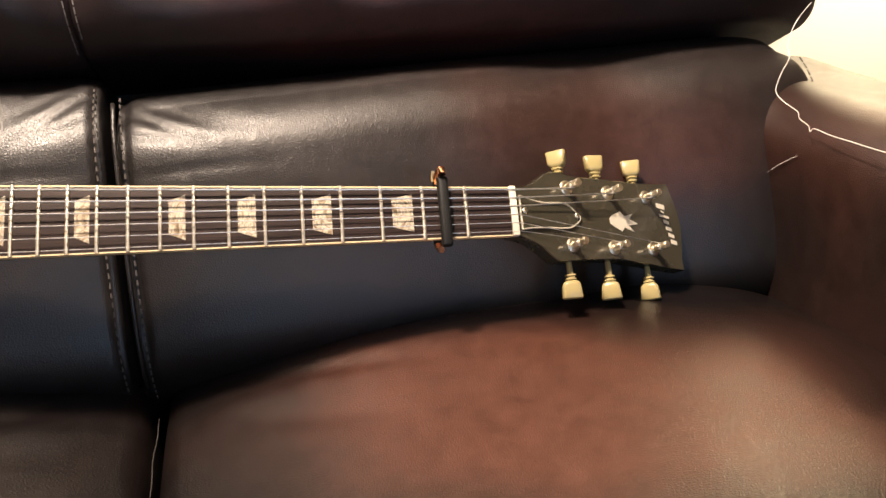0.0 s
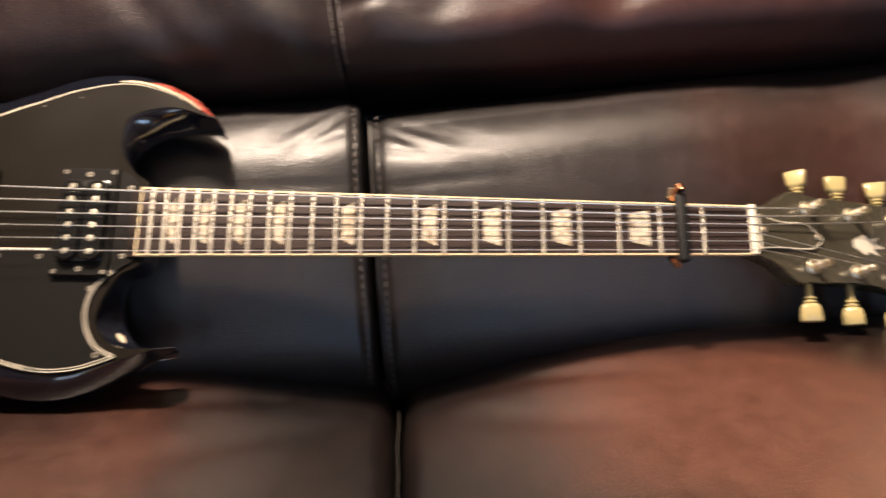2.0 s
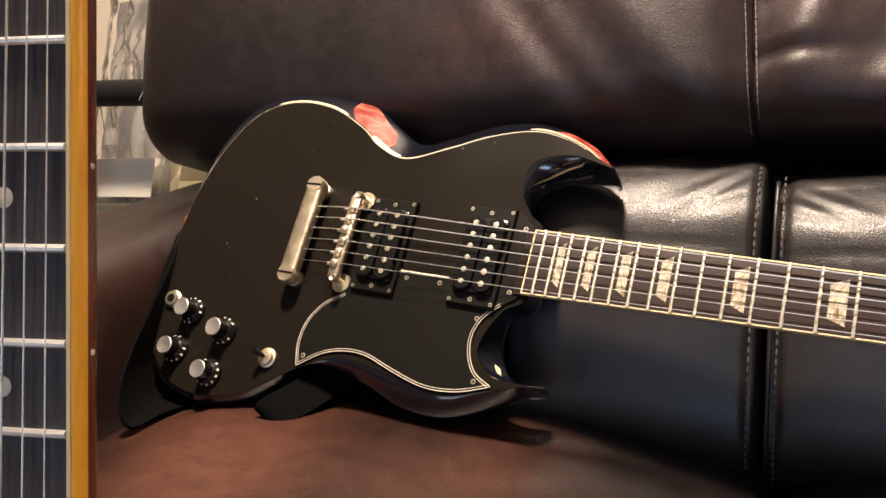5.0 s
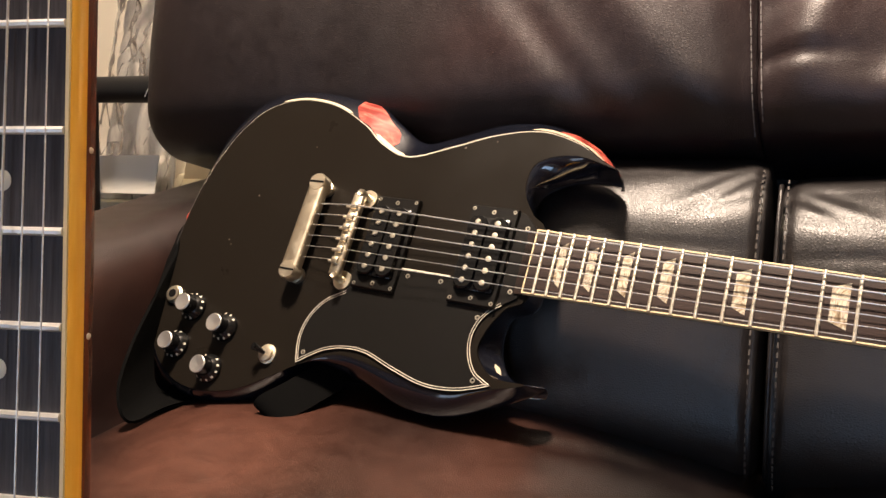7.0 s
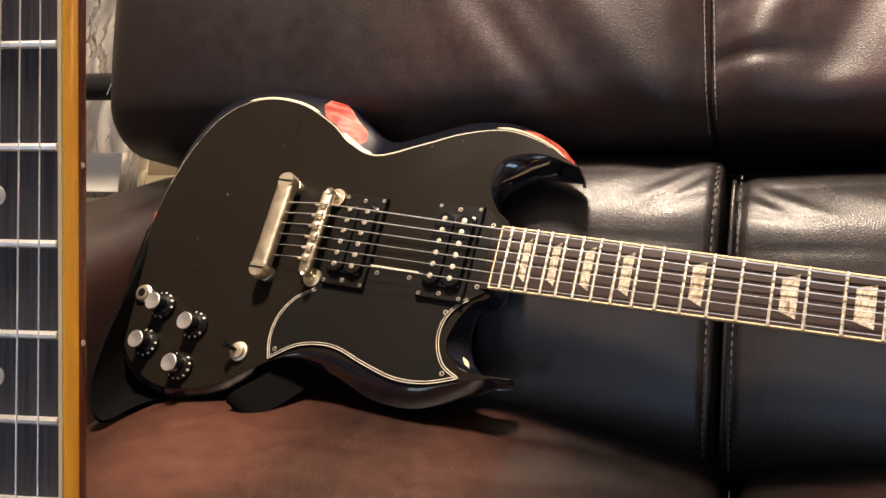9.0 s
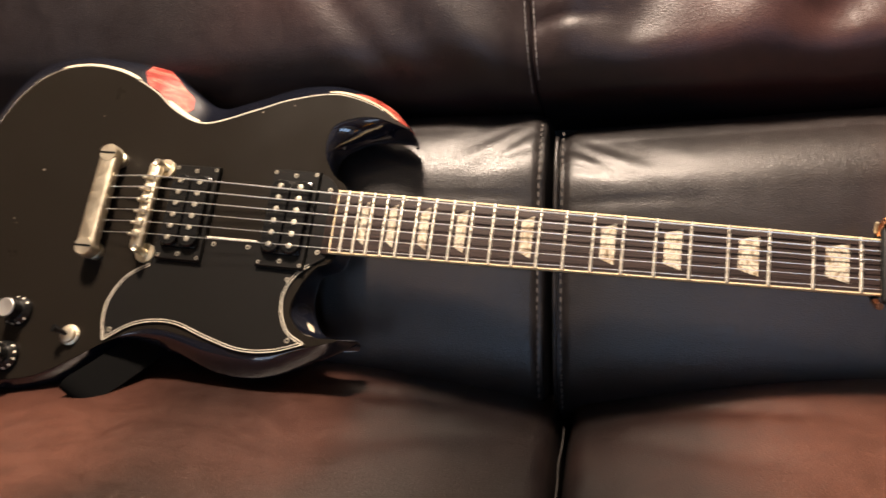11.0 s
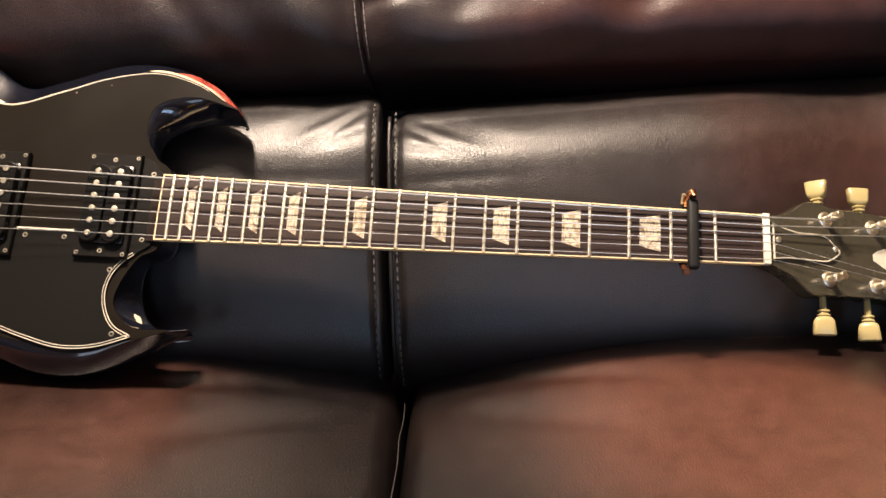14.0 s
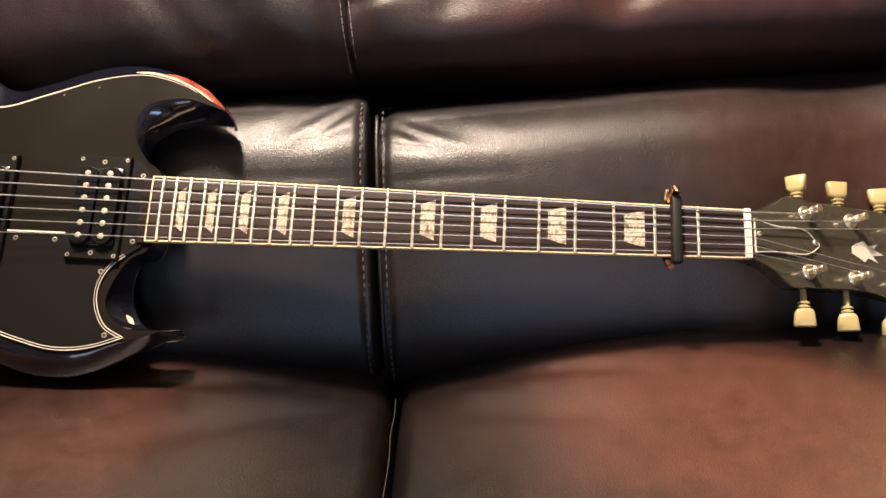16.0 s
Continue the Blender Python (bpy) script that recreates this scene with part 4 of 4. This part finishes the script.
# ---------------------------------------------------------------- guitar strap
def ribbon(points, across, thick):
    """A strap: centre points, a width vector at each, and a thickness."""
    rings = []
    pts = [Vector(p) for p in points]
    for i, p in enumerate(pts):
        d = (pts[min(i + 1, len(pts) - 1)] - pts[max(i - 1, 0)]).normalized()
        a = Vector(across[i])
        n = d.cross(a).normalized() * thick / 2
        rings.append([p - a / 2 - n, p - a * 0.46 - n * 1.2, p + a * 0.46 - n * 1.2, p + a / 2 - n, p + a / 2 + n, p - a / 2 + n])
    return layers(rings)


def smooth3(points, per=6):
    pts = [Vector(p) for p in points]
    out = []
    for i in range(len(pts) - 1):
        a, b, c, d = (pts[min(max(i + k, 0), len(pts) - 1)] for k in (-1, 0, 1, 2))
        for j in range(per):
            t = j / per
            out.append(0.5 * ((2 * b) + (c - a) * t + (2 * a - 5 * b + 4 * c - d) * t * t + (3 * b - a - 3 * c + d) * t ** 3))
    return out + [pts[-1]]


strap = thing("guitar_strap", "wide black guitar strap hanging from the guitar onto the seat", "strap", pose(0, 0, 0))
mid = smooth3([(-0.560, 0.040, 0.640), (-0.540, -0.005, 0.612), (-0.532, -0.045, 0.570), (-0.525, -0.075, 0.530), (-0.510, -0.080, 0.503), (-0.480, -0.040, 0.500), (-0.43, 0.01, 0.502)])
wid = smooth3([(0.012, 0.016, 0.022), (-0.006, 0.040, 0.034), (-0.015, 0.058, 0.020), (-0.020, 0.060, 0.006), (-0.020, 0.060, 0.0), (0.03, 0.05, 0.0), (0.04, 0.045, 0.0)])
part("webbing", ribbon(mid, wid, 0.003), STRAP, strap, "black webbing")
mid = smooth3([GUITAR @ Vector(p) for p in ((-0.612, 0.046, -0.095), (-0.624, 0.034, -0.118), (-0.638, 0.016, -0.143), (-0.650, 0.004, -0.160), (-0.653, 0.008, -0.168), (-0.642, 0.022, -0.166))])
wv = GUITAR.to_3x3() @ Vector((0.026, 0.010, -0.014))
part("folded_end", ribbon(mid, [wv] * len(mid), 0.003), STRAP, strap, "folded strap end")

# ---------------------------------------------------------------- second guitar, upright, leaning on the seat front
UP = Vector((-0.0212, 0.2308, 0.9728)).normalized()
face = Vector((math.sin(radians(14)), -math.cos(radians(14)), 0))
face = (face - UP * face.dot(UP)).normalized()
right = (-face).cross(UP)
S2 = 0.667
HW = lambda s: 0.0192 + s * 0.0125
P4 = Vector((-0.1722, -0.3882, 0.7695))
nut = P4 + UP * fret_at(4, S2) - right * (HW(fret_at(4, S2)) - 0.0005)
M2 = Matrix.Identity(4)
for i in range(3):
    M2[i][0], M2[i][1], M2[i][2], M2[i][3] = right[i], -face[i], UP[i], nut[i]
second = thing("second_guitar", "upright guitar with amber neck edge leaning on the sofa front", "guitar", M2)


def sweep_z(z0, z1, fn, n=12):
    rings = []
    for i in range(n + 1):
        z = z0 + (z1 - z0) * i / n
        rings.append([(x, y, z) for x, y in fn(-z)])
    return layers(rings)


board2 = part("fingerboard", sweep_z(-0.505, 0.0, lambda s: [(-HW(s), 0.006), (-HW(s), 0.0010), (-HW(s) * 0.5, 0.0002), (0, 0), (HW(s) * 0.5, 0.0002), (HW(s), 0.0010), (HW(s), 0.006)]), FG_BOARD, second, "dark fingerboard")
for sgn in (-1, 1):
    part("neck_edge", sweep_z(-0.505, 0.0, lambda s, sgn=sgn: [(sgn * (HW(s) + a), b) for a, b in ((0.0, 0.0012), (0.0012, 0.0010), (0.0024, 0.0018), (0.0030, 0.0034), (0.0031, 0.0048), (0.0028, 0.0060), (0.0, 0.0062))]), AMBER, second, "glossy amber neck edge")
for sgn in (-1, 1):
    part("binding", sweep_z(-0.505, 0.0, lambda s, sgn=sgn: [(sgn * (HW(s) + a), b) for a, b in ((-0.0004, 0.0020), (-0.0004, 0.0004), (0.0008, 0.0004), (0.0010, 0.0020))]), CREAM, board2, "pale cream edge line")
part("neck", sweep_z(-0.505, 0.02, lambda s: [(HW(max(s, 0)) + 0.0028, 0.0060)] + [((HW(max(s, 0)) + 0.0028) * math.copysign(abs(math.cos(a)) ** 0.95, math.cos(a)), 0.0060 + 0.017 * math.sin(a)) for a in (math.pi * k / 14 for k in range(1, 14))] + [(-HW(max(s, 0)) - 0.0028, 0.0060)]), RED_BROWN, second, "red-brown lacquered neck")
for n in range(1, 21):
    s = fret_at(n, S2)
    h = HW(s) - 0.0006
    part("fret", tube([(x, 0.0002 + 0.0008 * (x / h) ** 2 - 0.0004, -s) for x in [h * (-1 + 2 * k / 6) for k in range(7)]], 0.0013, 8), STEEL, board2)
for n in (3, 5, 7, 9, 12, 15, 17, 19):
    c = -0.5 * (fret_at(n - 1, S2) + fret_at(n, S2))
    for x in ((0.0,) if n != 12 else (-0.012, 0.012)):
        part("position_dot", lathe([(0.0032, 0), (0.0032, 0.0006), (0.0030, 0.0007)], 20, Matrix.Translation((x, 0.0006, c)) @ TO_FRONT), WHITE_LINE, board2, "round pearl dot")
for k in range(6):
    part("string", tube([((k - 2.5) * 0.0064, -0.0024, 0.0), ((k - 2.5) * 0.0090, -0.0085, -S2)], (0.00060, 0.0005, 0.00045, 0.0004, 0.0003, 0.00026)[k], 6), STEEL, second, "steel guitar string")
for n in (5, 7):
    c = -0.5 * (fret_at(n - 1, S2) + fret_at(n, S2)) + 0.010
    part("side_dot", lathe([(0.0011, 0), (0.0009, 0.0006)], 10, Matrix.Translation((HW(-c) + 0.0022, 0.0085, c)) @ Matrix.Rotation(radians(90), 4, "Y")), WHITE_LINE, second)
part("nut", box(0, 0.001, 0.0025, 0.043, 0.008, 0.005, 0.0008), BONE, second)
part("headstock", slab([Vector(p) * MM for p in ((-21, 4), (-38, 30), (-34, 160), (0, 172), (34, 160), (38, 30), (21, 4))], 0.006, 0.020, 0.001), RED_BROWN, second, "red-brown headstock", smooth=False)
LP = [(-32, -420), (-95, -400), (-138, -450), (-130, -540), (-120, -590), (-150, -660), (-168, -740), (-150, -830), (-80, -890), (0, -903), (80, -890), (150, -830), (168, -740), (150, -660), (120, -590), (128, -540), (130, -490), (100, -440), (60, -450), (30, -490)]
part("body", slab([p * MM for p in spline(LP, 5)], 0.012, 0.052, 0.004), AMBER, second, "amber guitar body", angle=30)
part("bridge", box(0, 0.004, -S2, 0.080, 0.016, 0.014, 0.003), NICKEL, second)

# ---------------------------------------------------------------- left of the sofa: box, bag and rail
carton = thing("carton", "tall cream cardboard carton beside the sofa", "box", pose(-1.03, 0.44, 0))
part("body", box(0, 0, 0.305, 0.42, 0.24, 0.61, 0.004), BOX_CARD, carton, "cream cardboard")
part("tape", box(0, -0.1215, 0.50, 0.05, 0.001, 0.20), PAPER, carton, "strip of paper tape")

bag = thing("plastic_bag", "clear crinkled plastic bag with a white card header", "bag", pose(-0.955, 0.335, 0.611, -20, 0, 0))


def crumple(w, h, d, nx, nz, amp, seed):
    bm = bmesh.new()
    grid = {}
    for face_i, sgn in ((0, -1), (1, 1)):
        for i in range(nx + 1):
            for j in range(nz + 1):
                u, v = i / nx * 2 - 1, j / nz * 2 - 1
                puff = (1 - u ** 4) * (1 - v ** 6)
                x, z = u * w / 2, (v + 1) * h / 2
                n1 = noise.noise(Vector((x * 26 + seed, z * 15, sgn * 3))) + 0.6 * abs(noise.noise(Vector((x * 60, z * 34 + seed, sgn))))
                grid[face_i, i, j] = bm.verts.new((x + 0.004 * n1, sgn * (0.002 + d / 2 * puff) + amp * n1 * (0.3 + puff), z))
        for i in range(nx):
            for j in range(nz):
                bm.faces.new([grid[face_i, a, b] for a, b in ((i, j), (i + 1, j), (i + 1, j + 1), (i, j + 1))])
    for i in range(nx):
        for j in (0, nz):
            bm.faces.new((grid[0, i, j], grid[0, i + 1, j], grid[1, i + 1, j], grid[1, i, j]))
    for j in range(nz):
        for i in (0, nx):
            bm.faces.new((grid[0, i, j], grid[0, i, j + 1], grid[1, i, j + 1], grid[1, i, j]))
    return bm


part("film", crumple(0.19, 0.40, 0.03, 44, 90, 0.013, 2), PLASTIC_BAG, bag, "clear crinkled plastic film", angle=0)
part("card", box(0, -0.046, 0.030, 0.186, 0.002, 0.058, 0.0004), PAPER, bag, "white card strip")
part("contents", crumple(0.15, 0.33, 0.012, 14, 26, 0.006, 9), GREY_CARD, bag, "grey folded contents", angle=0)

rail = thing("rail_stand", "black tubular stand beside the sofa", "stand", pose(0, 0, 0))
part("rail", tube([(-1.26, 0.27, 0.795), (-1.0, 0.27, 0.783), (-0.60, 0.27, 0.770)], 0.0185, 20), RUBBER, rail, "black padded tube")
for x in (-1.24, -0.62):
    part("post", tube([(x, 0.275, 0.0), (x, 0.275, 0.78)], 0.011, 14), PLASTIC, rail, "black post")

part("post", tube([(-0.995, 0.272, 0.45), (-0.960, 0.272, 0.64), (-0.932, 0.272, 0.785)], 0.0075, 14), PLASTIC, rail, "thin black leaning strut")

# loose thread hanging from the upper cushion's outer edge
hanging = thing("loose_thread", "thin pale thread hanging beside the back cushion", "thread", pose(0, 0, 0))
part("strand", tube(smooth3([(-0.745, 0.245, 0.900), (-0.757, 0.244, 0.872), (-0.766, 0.246, 0.850), (-0.772, 0.245, 0.829), (-0.786, 0.247, 0.792), (-0.795, 0.245, 0.780), (-0.806, 0.246, 0.768)], 5), 0.0006, 6), THREAD_WHITE, hanging)

# loose white thread on the sofa's end
thread = thing("loose_thread", "loose white thread trailing over the armrest", "thread", pose(0, 0, 0))
tp = [(0.618, 0.124, 0.728), (0.603, 0.118, 0.717), (0.592, 0.112, 0.706), (0.583, 0.104, 0.693), (0.574, 0.088, 0.684), (0.560, 0.078, 0.672), (0.550, 0.069, 0.659), (0.549, 0.055, 0.652), (0.549, 0.036, 0.647),
      (0.548, 0.031, 0.642), (0.549, 0.020, 0.638), (0.548, 0.016, 0.634), (0.549, 0.012, 0.637), (0.548, -0.009, 0.636), (0.548, -0.034, 0.636), (0.548, -0.062, 0.636), (0.548, -0.12, 0.637)]
part("strand", tube(smooth3(tp, 5), 0.0004, 6), THREAD_WHITE, thread)


# pale scratch on the inner face of the armrest
scuff = thing("scuff_thread", "short pale thread stuck to the armrest", "thread", pose(0, 0, 0))
part("strand", tube([(0.5485, 0.070, 0.581), (0.5485, 0.051, 0.596), (0.5485, 0.028, 0.610)], 0.00022, 6), THREAD_WHITE, scuff)
for place in ((0.351, 0.103, 0.625),):
    fleck = thing("lint", "tiny white lint fleck on the leather", "lint", pose(*place))
    part("fibre", tube([(0, 0, -0.0012), (0.0003, -0.0004, 0.0), (0.0, 0, 0.0012)], 0.0004, 6), THREAD_WHITE, fleck)
lint = thing("lint", "tiny white lint fibre on the dark leather", "lint", pose(0.139, 0.0655, 0.556))
part("fibre", tube([(0, 0, -0.004), (0.0006, -0.001, 0.0), (0.0002, -0.001, 0.004)], 0.0003, 6), THREAD_WHITE, lint)
